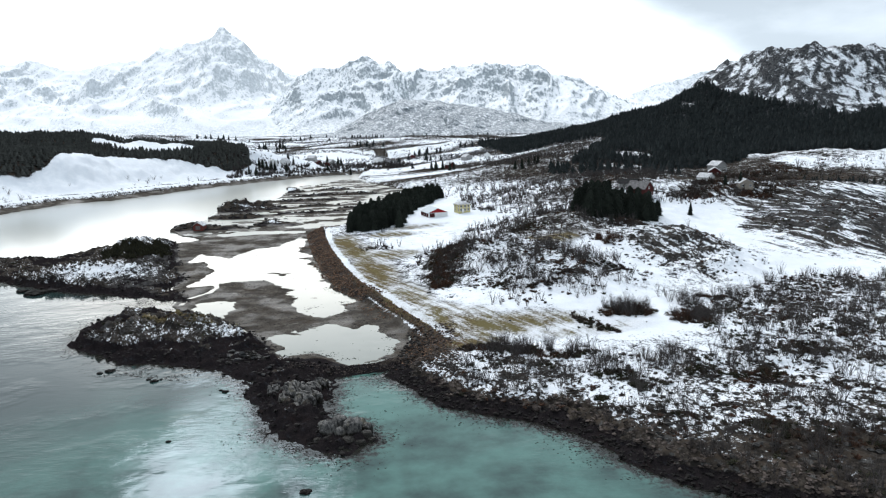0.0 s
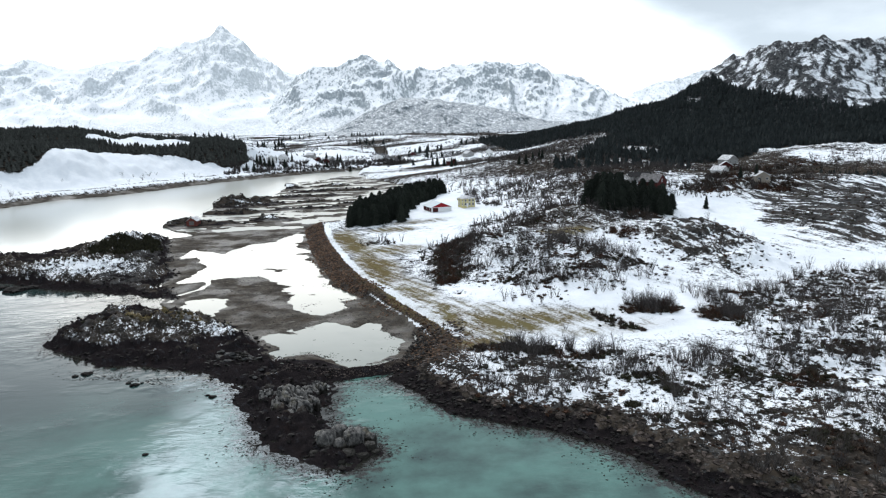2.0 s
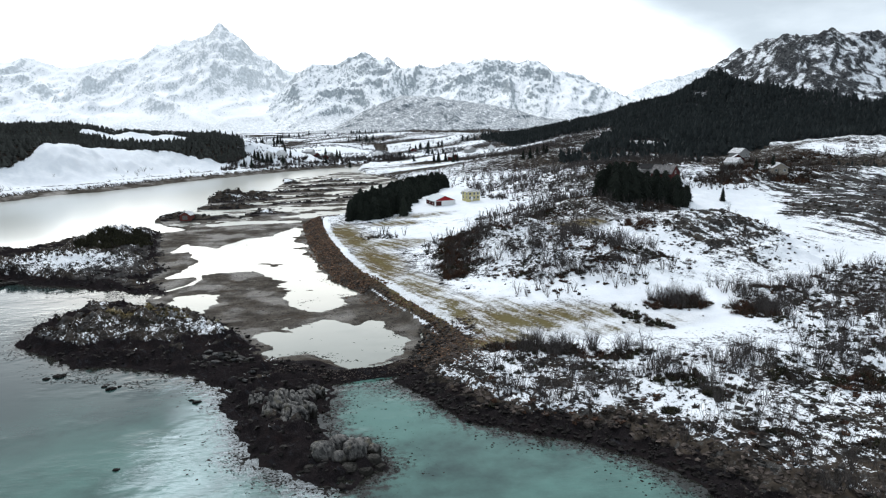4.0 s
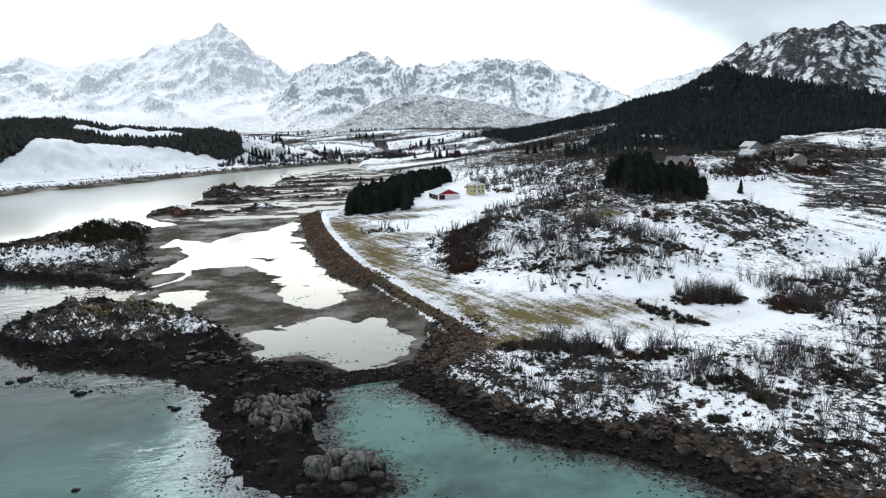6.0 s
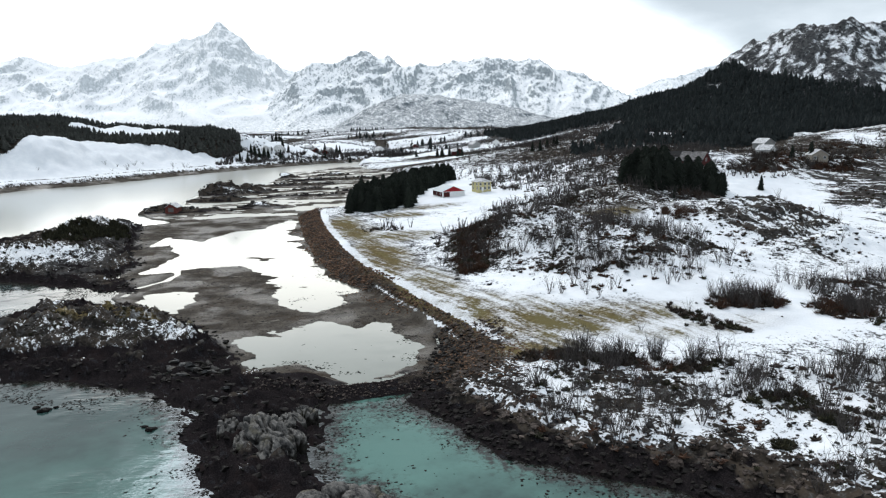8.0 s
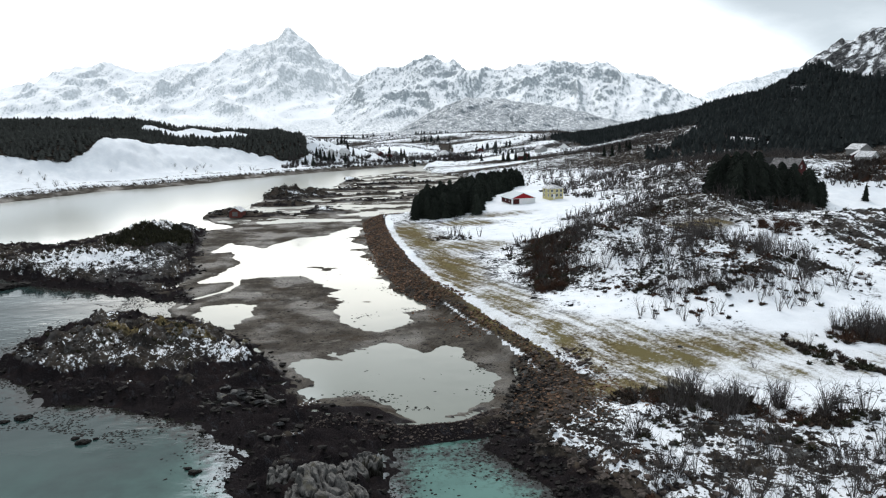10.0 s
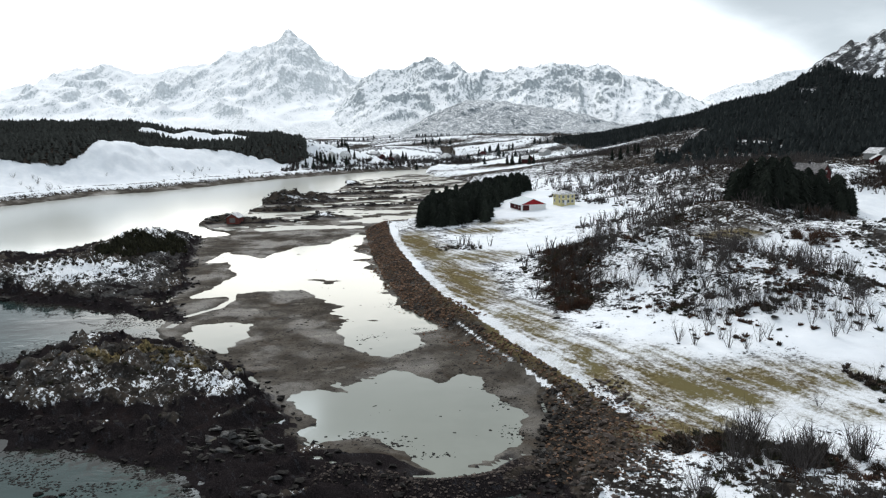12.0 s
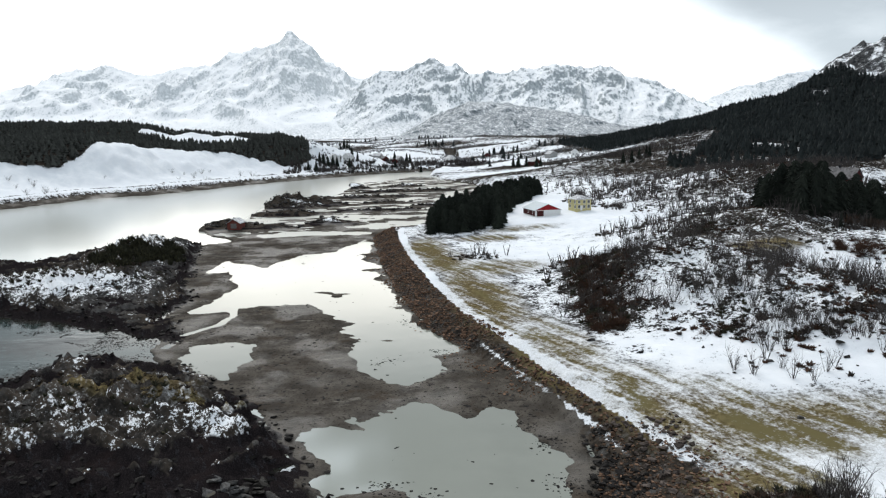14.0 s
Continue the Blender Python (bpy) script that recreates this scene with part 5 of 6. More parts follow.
# ---- stones ----
def boulder_shape(seed, n=15, flat=0.62):
    """An angular broken stone: the hull of a few points."""
    r = random.Random(seed)
    bm = bmesh.new()
    for _ in range(n):
        p = Vector((r.gauss(0, 1), r.gauss(0, 1), r.gauss(0, 1))).normalized() * r.uniform(0.75, 1.05)
        bm.verts.new((p.x * r.uniform(0.9, 1.2), p.y, p.z * flat))
    bmesh.ops.convex_hull(bm, input=bm.verts)
    loose = [v for v in bm.verts if not v.link_faces]
    bmesh.ops.delete(bm, geom=loose, context="VERTS")
    bmesh.ops.triangulate(bm, faces=bm.faces)
    bm.verts.index_update()
    v = np.array([tuple(q.co) for q in bm.verts])
    f = np.array([[q.index for q in g.verts] for g in bm.faces])
    bm.free()
    return v, f


BOULDERS = [boulder_shape(s) for s in (1, 2, 3, 4)]
COBBLES = [boulder_shape(s, 10) for s in (5, 6, 7, 8, 9, 10)]


def strew(x, y, lo, hi, name, label, material, sink=0.25):
    z = height_at(x, y)[0]
    s = lo + (hi - lo) * rng.uniform(0, 1, len(x)) ** 2.5
    return joined(name, label, "stones", COBBLES, x, y, z + s * (0.5 - sink), s, s * rng.uniform(0.7, 1.1, len(x)), material)


n = 110000
sx, sy = rng.uniform(-5, 140, n), rng.uniform(40, 245, n)
dm = inside(MAINLAND, sx, sy)
q = (dm > -0.8) & (dm < 12) & (sy < 185) & (rng.uniform(size=n) < np.where(dm < 6, 0.9, 0.4))
hh = height_at(sx[q], sy[q])
low = hh[0] + rng.normal(0, 0.3, q.sum()) < 1.5
strew(sx[q][low], sy[q][low], 0.10, 0.65, "wrack_boulders", "black weed-covered boulders along the tide line", WRACK_STONE)
strew(sx[q][~low], sy[q][~low], 0.13, 0.72, "beach_stones", "grey and brown stones above the tide line", STONE)
n = 40000
sx, sy = rng.uniform(26, 260, n), rng.uniform(60, 330, n)
e = inside(NEAR_SLOPE, sx, sy)
q = ((e > 2) & (sy < 215) & (rng.uniform(size=n) < 0.55)) | (rng.uniform(size=n) < 0.5 * np.exp(-((sx - 84) / 28) ** 2 - ((sy - 226) / 24) ** 2)) | (rng.uniform(size=n) < 0.8 * np.exp(-((sx - 146) / 20) ** 2 - ((sy - 236) / 20) ** 2))
q &= fbm(sx, sy, 10, 3, 541) > 0.04
strew(sx[q], sy[q], 0.12, 0.85, "slope_rocks", "dark broken rocks showing through the snow", SLOPE_STONE, 0.3)
n = 70000
sx, sy = rng.uniform(-130, 12, n), rng.uniform(112, 400, n)
di = np.maximum(inside(ISLE_NORTH, sx, sy), inside(ISLE_SOUTH, sx, sy))
q = (di > -1.5) & (di < 11) & (rng.uniform(size=n) < np.where(di < 6, 0.34, 0.14))
strew(sx[q], sy[q], 0.14, 0.75, "islet_wrack", "black weed-covered rocks round the islets", WRACK_STONE)
n = 7000
sx, sy = rng.uniform(20, 44, n), rng.uniform(154, 186, n)
q = (inside(MAINLAND, sx, sy) > 0.3) & (np.exp(-((sx - 31) / 8) ** 2 - ((sy - 168) / 11) ** 2) > rng.uniform(size=n) * 0.9)
strew(sx[q], sy[q], 0.06, 0.34, "brown_gravel", "brown cobbles and withered weed at the end of the stone wall", BROWN_STONE)
n = 30000
sx, sy = rng.uniform(-4, 34, n), rng.uniform(200, 345, n)
dm = inside(MAINLAND, sx, sy)
q = (dm > -6) & (dm < 0.6) & (rng.uniform(size=n) < np.exp(np.minimum(dm, 0) / 2.6)) & (fbm(sx, sy, 8, 3, 545) > -0.10)
strew(sx[q], sy[q], 0.10, 0.42, "wall_apron", "rusty brown stones spilled on the mud below the wall", BROWN_STONE)
n = 9000
sx, sy = rng.uniform(-75, 80, n), rng.uniform(395, 700, n)
q = (bumps(ISLE_MOUNDS, sx, sy) + 0.5 * fbm(sx * 0.6, sy, 16, 3, 581) > 0.62) & (inside(FLATS, sx, sy) > -2)
strew(sx[q], sy[q], 0.3, 1.8, "flats_rocks", "dark rocks and weed on the tidal flats", SLOPE_STONE, 0.3)
n = 9000
sx, sy = rng.uniform(-6, 30, n), rng.uniform(154, 172, n)
q = along(DAM, sx, sy)[0] < 3.2 + 0.8 * fbm(sx, sy, 4, 2, 571)
q &= rng.uniform(size=n) < 0.7
strew(sx[q], sy[q], 0.06, 0.30, "dam_stones", "grey and black cobbles on the low dam", STONE)
# weed and small stones in the shallows
n = 420000
sx, sy = rng.uniform(-110, 60, n), rng.uniform(95, 300, n)
d = np.maximum(np.maximum(inside(ISLE_NORTH, sx, sy), inside(ISLE_SOUTH, sx, sy)), inside(MAINLAND, sx, sy))
q = (d < 0) & (d > -9) & (inside(FLATS, sx, sy) < 0) & (rng.uniform(size=n) < np.maximum(np.exp(d / 2.2), np.maximum(np.exp(-((sx + 62) / 20) ** 2 - ((sy - 246) / 10) ** 2), 0.8 * np.exp(-((sx + 36) / 13) ** 2 - ((sy - 168) / 6) ** 2)))) & ((fbm(sx, sy, 7, 3, 511) > -0.02) | ((d > -1.3) & (rng.uniform(size=n) < 0.35)))
n = 60000
ax, ay = rng.uniform(-30, 50, n), rng.uniform(100, 175, n)
e = np.maximum(inside(ISLE_SOUTH, ax, ay), inside(MAINLAND, ax, ay))
k = (e < 0.5) & (e > -7) & (inside(FLATS, ax, ay) < 0) & (rng.uniform(size=n) < 0.5 * np.exp(e / 1.5)) & (fbm(ax, ay, 5, 3, 513) > 0.0)
sx, sy, q = np.concatenate([sx[q], ax[k]]), np.concatenate([sy[q], ay[k]]), np.ones(q.sum() + k.sum(), bool)
ring = np.array([[math.cos(k) * (1.0 + 0.3 * (-1) ** int(k)), math.sin(k) * 0.7, -0.3] for k in (0, 1, 2, 3, 4, 5)] + [[0.1, 0, 0.5]])
MAT = (ring, np.array([[k, (k + 1) % 6, 6] for k in range(6)]))
s = 0.05 + 0.17 * rng.uniform(0, 1, q.sum()) ** 2
joined("floating_weed", "dark weed and stones breaking the shallow water", "seaweed", [MAT], sx[q], sy[q], np.full(q.sum(), 0.03), s * 1.3, s * 0.3, WRACK_STONE)
# ragged weed along the pool's edge
wx, wy = [], []
for cx, cy, rx, ry, n in ((23, 184, 2.0, 2.2, 90), (21.5, 190, 1.6, 1.4, 50), (22, 172, 1.8, 3.0, 80), (4, 172, 3.5, 1.6, 130), (1, 175.5, 2.6, 1.2, 60), (10, 168, 3, 0.9, 50), (13, 227, 2.4, 1.6, 50), (3, 222, 2.5, 2, 50), (8, 250, 2, 4, 50)):
    wx.append(rng.normal(cx, rx * 0.6, n))
    wy.append(rng.normal(cy, ry * 0.6, n))
wx, wy = np.concatenate(wx), np.concatenate(wy)
s = 0.05 + 0.2 * rng.uniform(0, 1, len(wx)) ** 2
joined("pool_weed", "ragged dark weed along the edge of the tidal pool", "seaweed", BOULDERS, wx, wy, np.maximum(height_at(wx, wy)[0], 0.05), s * 1.3, s * 0.5, WRACK_STONE)
# weed clots on the mud
n = 9000
sx, sy = rng.uniform(-60, 26, n), rng.uniform(168, 420, n)
q = (inside(FLATS, sx, sy) > 2) & (fbm(sx, sy, 14, 3, 521) > -0.02)
q &= (height_at(sx, sy)[0] > 0.1) | (rng.uniform(size=n) < 0.1)
zz = height_at(sx[q], sy[q])[0]
s = 0.07 + 0.32 * rng.uniform(0, 1, q.sum()) ** 2
joined("mud_weed", "small clots of dark weed on the mud flats", "seaweed", COBBLES, sx[q], sy[q], np.maximum(zz, 0.03) + 0.01, s * 1.4, s * 0.3, WRACK_STONE)


def cluster(name, label, places, material, seed, flute=0.34, tall=0.5, fine=3, grain=3.0):
    """An outcrop of fused ribbed blocks: (x, y, z, width, depth, height, lean)."""
    root = new(name)
    root.location = (places[0][0], places[0][1], 0)
    r = random.Random(seed)
    for cx, cy, cz, w, d, h, lean in places:
        bm = bmesh.new()
        bmesh.ops.create_icosphere(bm, subdivisions=fine, radius=1.0)
        off = Vector((r.uniform(0, 90), r.uniform(0, 90), r.uniform(0, 90)))
        m = Matrix.LocRotScale((cx - places[0][0], cy - places[0][1], cz), Euler((r.uniform(-0.2, 0.2), lean, r.uniform(-0.5, 0.5))), (w, d, h))
        for v in bm.verts:
            c = v.co.copy()
            n1 = noise.noise(Vector((c.x * 1.3, c.y * grain * 0.6, c.z * tall)) + off)
            n2 = abs(noise.noise(Vector((c.x * 3.0, c.y * grain, c.z * tall * 1.6)) + off))
            n3 = noise.noise(c * 5.5 + off)
            p = max(abs(c.x), abs(c.y), abs(c.z))
            v.co = m @ (c * (0.72 + 0.28 / max(p, 0.58)) * (1 + 0.5 * flute * n1 - flute * max(0.0, 1 - n2 * 4.5) ** 1.5 + 0.045 * n3))
        part("block", bm, material, root)
    return tagged(root, label, "rock")


def slabs(name, label, places, material, seed, turn):
    """An outcrop of tilted blades of rock lying side by side: (x, y, z, length)."""
    root = new(name)
    root.location = (places[0][0], places[0][1], 0)
    r = random.Random(seed)
    for cx, cy, cz, w in places:
        bm = bmesh.new()
        for _ in range(24):
            p = Vector((r.gauss(0, 1), r.gauss(0, 1), r.gauss(0, 1))).normalized()
            p = Vector([math.copysign(abs(q) ** 0.6, q) for q in p]) * r.uniform(0.8, 1.05)
            bm.verts.new((p.x * w * r.uniform(0.8, 1.1), p.y * w * 0.22, p.z * w * 0.45))
        bmesh.ops.convex_hull(bm, input=bm.verts)
        bmesh.ops.delete(bm, geom=[v for v in bm.verts if not v.link_faces], context="VERTS")
        m = Matrix.LocRotScale((cx - places[0][0], cy - places[0][1], cz), Euler((r.uniform(0.9, 1.5), r.uniform(-0.5, 0.2), turn + r.uniform(-0.6, 0.6)), "XYZ"), None)
        bm.transform(m)
        part("slab", bm, material, root)
    return tagged(root, label, "rock")


r = random.Random(3)
spot = [(-2.2, 141.5, 1.0, 2.9, 4.4, 3.4, 0.05), (-0.8, 138.4, 0.6, 2.4, 3.0, 3.0, 0.1), (-4.4, 140.8, 0.3, 1.7, 3.0, 2.5, -0.1), (0.9, 141.4, 0.2, 1.7, 2.8, 2.4, 0.15), (-1.8, 136.2, 0.2, 2.4, 2.0, 2.3, 0),
        (-3.6, 145.4, 0.6, 2.6, 2.6, 2.6, -0.1), (-7.0, 146.6, 0.4, 1.6, 2.2, 2.2, -0.1), (0.8, 146.4, 0.4, 2.2, 2.2, 2.2, 0.1), (2.9, 149.0, 0.5, 1.9, 1.8, 2.0, 0.1), (-3.4, 134.4, 0.0, 1.6, 1.5, 1.5, 0), (0.8, 134.8, 0.0, 1.7, 1.6, 1.6, 0)]
cluster("crag", "fissured grey crag of upright ribs with black weed at its foot", spot, ROCK, 5, 0.30, 0.3, 5, 1.5)
for ox, oy, rx, ry, n, turn in ((-15.5, 173, 6.5, 5, 84, -0.7), (-9, 158, 4, 5, 14, -0.9)):
    spot = []
    for i in range(n):
        a, q = r.uniform(0, 6.28), r.uniform(0, 1) ** 0.6
        cx, cy = ox + rx * q * math.cos(a), oy + ry * q * math.sin(a)
        spot.append((cx, cy, max(ground_z(cx, cy), 0.0) - 0.12, 0.45 + 1.35 * r.random() ** 1.6))
    slabs("rock_outcrop", "tilted dark grey slabs on the islet's flank", spot, DARK_ROCK, 6 + n, turn)
spot = [(3.6, 123.0, 1.5, 1.7, 1.6, 1.9, 0.1), (8.0, 122.4, 1.6, 1.8, 1.7, 1.9, -0.1), (5.9, 124.6, 1.3, 1.7, 1.5, 2.1, 0.0), (5.7, 121.6, 0.9, 1.2, 1.1, 1.5, 0.2), (9.4, 124.8, 0.9, 1.5, 1.5, 1.6, 0), (3.0, 125.6, 0.7, 1.5, 1.4, 1.6, 0),
        (7.0, 119.6, 0.0, 1.6, 1.3, 1.3, 0), (4.0, 119.8, 0.0, 1.4, 1.2, 1.1, 0), (10.4, 121.4, 0.0, 1.4, 1.5, 1.4, 0), (9.0, 119.0, -0.1, 1.3, 1.1, 1.0, 0), (1.6, 121.6, -0.1, 1.1, 1.0, 0.9, 0), (7.4, 127.0, 0.3, 1.7, 1.4, 1.4, 0), (10.8, 123.8, 0.4, 1.2, 1.2, 1.5, 0),
        (11.4, 119.8, -0.2, 0.9, 0.8, 0.8, 0), (5.4, 117.8, -0.2, 1.0, 0.8, 0.8, 0)]
cluster("sea_rock", "rounded grey boulder stack standing in the water", spot, ROCK, 9, 0.09, 0.8, 4, 0.7)
for k, (cx, cy, w) in enumerate(((-95, 268, 3.4), (-90, 272, 2.2), (-101, 274, 1.8), (-35, 163, 0.9), (-36.5, 164.5, 0.5), (-33.6, 164, 0.35), (-47, 173, 1.1), (-49, 172, 0.6), (-18, 152, 0.7), (-19, 153.2, 0.4), (-26, 128, 0.45), (-1, 103, 0.9), (27.5, 145, 1.3), (32, 136, 1.2), (29.5, 140, 0.9), (45, 124, 1.0), (55, 112, 1.4), (-8, 672, 4.5))):
    lab = "pale rounded boulder on the stony beach" if 20 < cx < 60 else "black weed-grown skerry in the water"
    cluster("boulder" if 20 < cx < 60 else "skerry", lab, [(cx, cy, (1.2 if 20 < cx < 60 else 0.1), w, w * 0.8, w * (0.6 if 20 < cx < 60 else 0.42), 0), (cx + w * 0.7, cy + 0.4 * w, (1.2 if 20 < cx < 60 else 0.0), w * 0.6, w * 0.6, w * 0.35, 0)],
            STONE if 20 < cx < 60 else WRACK_STONE, 20 + k)

# ---- sea wall of loose stone ----
sea_wall = tagged(new("sea_wall"), "loose stone wall along the edge of the tidal flats", "sea wall")
stone_meshes = [fast_mesh("stone", v, f, BROWN_STONE if k % 2 else STONE, False) for k, (v, f) in enumerate(BOULDERS)]
n = 42000
sx, sy = rng.uniform(0, 40, n), rng.uniform(164, 395, n)
wd, _ = along(WALL_TOP, sx, sy)
dm = inside(MAINLAND, sx, sy)
q = (wd < 9) & (dm > -0.4) & (dm < np.where(sy < 225, 3.6, 8.5)) & ((sy > 226) | (wd < 2.0)) & (rng.uniform(size=n) < np.where(wd < 2.0, 0.85, 1.0))
sx, sy = sx[q], sy[q]
sz = height_at(sx, sy)[0]
ok = sz < 3.4
sx, sy, sz = sx[ok], sy[ok], sz[ok]
near = np.argsort(np.hypot(sx - 30, sy - 185))
first = near[rng.permutation(min(len(near), 1500))[:300]]
rest = np.ones(len(sx), bool)
rest[first] = False
for i in first:
    ob = new("stone", stone_meshes[int(i) % 4])
    s = 0.2 + 0.38 * rng.uniform() ** 2
    ob.matrix_basis = Matrix.LocRotScale((sx[i], sy[i], sz[i] + 0.1), Euler((rng.uniform(0, 6), rng.uniform(0, 6), rng.uniform(0, 6))), (s, s, s * 0.8))
    ob.parent = sea_wall
s = 0.12 + 0.34 * rng.uniform(size=rest.sum()) ** 2
tone = fbm(sx[rest], sy[rest], 9, 3, 591) + rng.uniform(-0.4, 0.4, rest.sum())
for q, mat in ((tone > -0.34, BROWN_STONE), (tone <= -0.34, STONE)):
    rubble = joined("rubble", "", "", COBBLES, sx[rest][q], sy[rest][q], sz[rest][q] + s[q] * 0.3, s[q] * 1.1, s[q], mat)
    rubble.parent = sea_wall


# ---- buildings ----
def paint(name, colour, rough=0.7, streak=0.25):
    m = Nodes(name)
    v = m.noise(3.0, 4, 0.6, (6.0, 6.0, 0.5))
    dark = tuple(c * (1 - streak) for c in colour)
    col = m.mix(m.step(v, 0.35, 0.65), dark, colour)
    col = m.mix(m.step(m.noise(0.7, 3), 0.6, 0.8), col, tuple(c * 0.75 for c in colour))
    return m.done(col, 0.85, 0.1)


RED, YELLOW, WHITE = paint("red_boards", (0.33, 0.025, 0.03)), paint("yellow_boards", (0.60, 0.53, 0.27)), paint("white_boards", (0.78, 0.78, 0.77), 0.6, 0.1)
DULL_RED, GREY_WALL = paint("dull_red_boards", (0.075, 0.022, 0.021)), paint("grey_boards", (0.33, 0.33, 0.32))
SHEET, DARK_ROOF = paint("grey_roof_sheet", (0.60, 0.64, 0.66), 0.5, 0.12), paint("dark_roof", (0.032, 0.031, 0.032))
SNOWY_ROOF = speckled("snow_dusted_roof", (0.26, 0.25, 0.25), (0.72, 0.73, 0.75), 1.4, 0.85)


WORN_ROOF = speckled("worn_roof", (0.07, 0.065, 0.066), (0.20, 0.19, 0.19), 1.2, 0.85)


def glass_material():
    m = Nodes("window_glass")
    return m.done((0.02, 0.025, 0.03), 0.06, 0.6)


GLASS = glass_material()


def box(bm, x0, y0, z0, x1, y1, z1):
    vs = [bm.verts.new(p) for p in ((x0, y0, z0), (x1, y0, z0), (x1, y1, z0), (x0, y1, z0), (x0, y0, z1), (x1, y0, z1), (x1, y1, z1), (x0, y1, z1))]
    for f in ((3, 2, 1, 0), (4, 5, 6, 7), (0, 1, 5, 4), (1, 2, 6, 5), (2, 3, 7, 6), (3, 0, 4, 7)):
        bm.faces.new([vs[i] for i in f])


def one_box(*a):
    bm = bmesh.new()
    box(bm, *a)
    return bm


def gable(bm, w, y0, y1, z0, z1):
    """A three-cornered prism over the walls, ridge along y."""
    vs = [bm.verts.new(p) for p in ((-w, y0, z0), (w, y0, z0), (0, y0, z1), (-w, y1, z0), (w, y1, z0), (0, y1, z1))]
    for f in ((0, 1, 2), (5, 4, 3), (0, 3, 4, 1), (1, 4, 5, 2), (2, 5, 3, 0)):
        bm.faces.new([vs[i] for i in f])


def slab(bm, pts, thick):
    low = [bm.verts.new(p) for p in pts]
    top = [bm.verts.new((p[0], p[1], p[2] + thick)) for p in pts]
    n = len(pts)
    bm.faces.new(low[::-1])
    bm.faces.new(top)
    for i in range(n):
        bm.faces.new((low[i], low[(i + 1) % n], top[(i + 1) % n], top[i]))


def window(parent, x, y, z, w, h, side):
    """side: 0 faces -y, 1 faces +x, 3 faces -x. Frame, pane and sill."""
    bm = bmesh.new()
    for a in ((-w / 2 - 0.08, -h / 2 - 0.08, w / 2 + 0.08, -h / 2), (-w / 2 - 0.08, h / 2, w / 2 + 0.08, h / 2 + 0.08), (-w / 2 - 0.08, -h / 2, -w / 2, h / 2), (w / 2, -h / 2, w / 2 + 0.08, h / 2),
              (-0.03, -h / 2, 0.03, h / 2)):
        box(bm, a[0], -0.05, a[1], a[2], 0.03, a[3])
    m = Matrix.Translation((x, y, z)) @ Matrix.Rotation(radians({0: 0, 1: 90, 3: -90}[side]), 4, "Z")
    frame_ob = part("window", bm, WHITE, parent, "white-framed window")
    frame_ob.matrix_basis = m
    part("pane", one_box(-w / 2, -0.02, -h / 2, w / 2, 0.0, h / 2), GLASS, frame_ob, "dark glass pane")
    part("sill", one_box(-w / 2 - 0.12, -0.12, -h / 2 - 0.14, w / 2 + 0.12, 0.0, -h / 2 - 0.085), WHITE, frame_ob)


def house(name, label, x, y, turn, w, d, wall_h, ridge_h, walls, roof, hip=False, windows=(), door=None, chimney=None, gable_mat=None, sink=0.6):
    """A house with its ridge along its own y, front gable towards -y."""
    root = new(name)
    root.matrix_basis = pose(x, y, ground_z(x, y) - 0.05, 0, 0, turn)
    part("wall", one_box(-w / 2, -d / 2, -sink, w / 2, d / 2, wall_h), walls, root)
    over, t = 0.45, 0.16
    if hip:
        k = d / 2 - w / 2 * 0.55
        rx, ry = w / 2 + over, d / 2 + over
        bm = bmesh.new()
        e = wall_h - 0.05
        slab(bm, [(-rx, -ry, e), (0, -k, ridge_h), (0, k, ridge_h), (-rx, ry, e)], t)
        slab(bm, [(rx, ry, e), (0, k, ridge_h), (0, -k, ridge_h), (rx, -ry, e)], t)
        slab(bm, [(rx, -ry, e), (0, -k, ridge_h), (-rx, -ry, e)], t)
        slab(bm, [(-rx, ry, e), (0, k, ridge_h), (rx, ry, e)], t)
        part("roof", bm, roof, root)
    else:
        bm = bmesh.new()
        gable(bm, w / 2, -d / 2 - 0.004, d / 2, wall_h, ridge_h)
        part("gable", bm, gable_mat or walls, root)
        for s in (-1, 1):
            bm = bmesh.new()
            drop = (ridge_h - wall_h) * over / (w / 2)
            pts = [(0, -d / 2 - over, ridge_h + 0.02), (0, d / 2 + over, ridge_h + 0.02), (s * (w / 2 + over), d / 2 + over, wall_h - drop + 0.02), (s * (w / 2 + over), -d / 2 - over, wall_h - drop + 0.02)]
            slab(bm, pts[::-1] if s > 0 else pts, t)
            bmesh.ops.recalc_face_normals(bm, faces=bm.faces)
            part("roof_slope", bm, roof, root)
    for wx, wz, ww, wh, side in windows:
        px_, py_ = {0: (wx, -d / 2), 1: (w / 2, wx), 3: (-w / 2, wx)}[side]
        window(root, px_, py_, wz, ww, wh, side)
    if door:
        dx, dw, dh, side, mat, lab = door
        bm = one_box(-dw / 2, -0.08, 0, dw / 2, 0.02, dh)
        ob = part("door", bm, mat, root, lab)
        ob.matrix_basis = Matrix.Translation((dx, -d / 2, 0) if side == 0 else (-w / 2, dx, 0)) @ Matrix.Rotation(radians(0 if side == 0 else -90), 4, "Z")
        part("handle", one_box(dw / 2 - 0.22, -0.14, 1.0, dw / 2 - 0.1, -0.081, 1.06), SHEET, ob)
    if chimney:
        part("chimney", one_box(chimney[0] - 0.35, chimney[1] - 0.35, ridge_h - 0.8, chimney[0] + 0.35, chimney[1] + 0.35, ridge_h + 0.9), DARK_ROOF, root, "dark brick chimney")
    return tagged(root, label, "building")


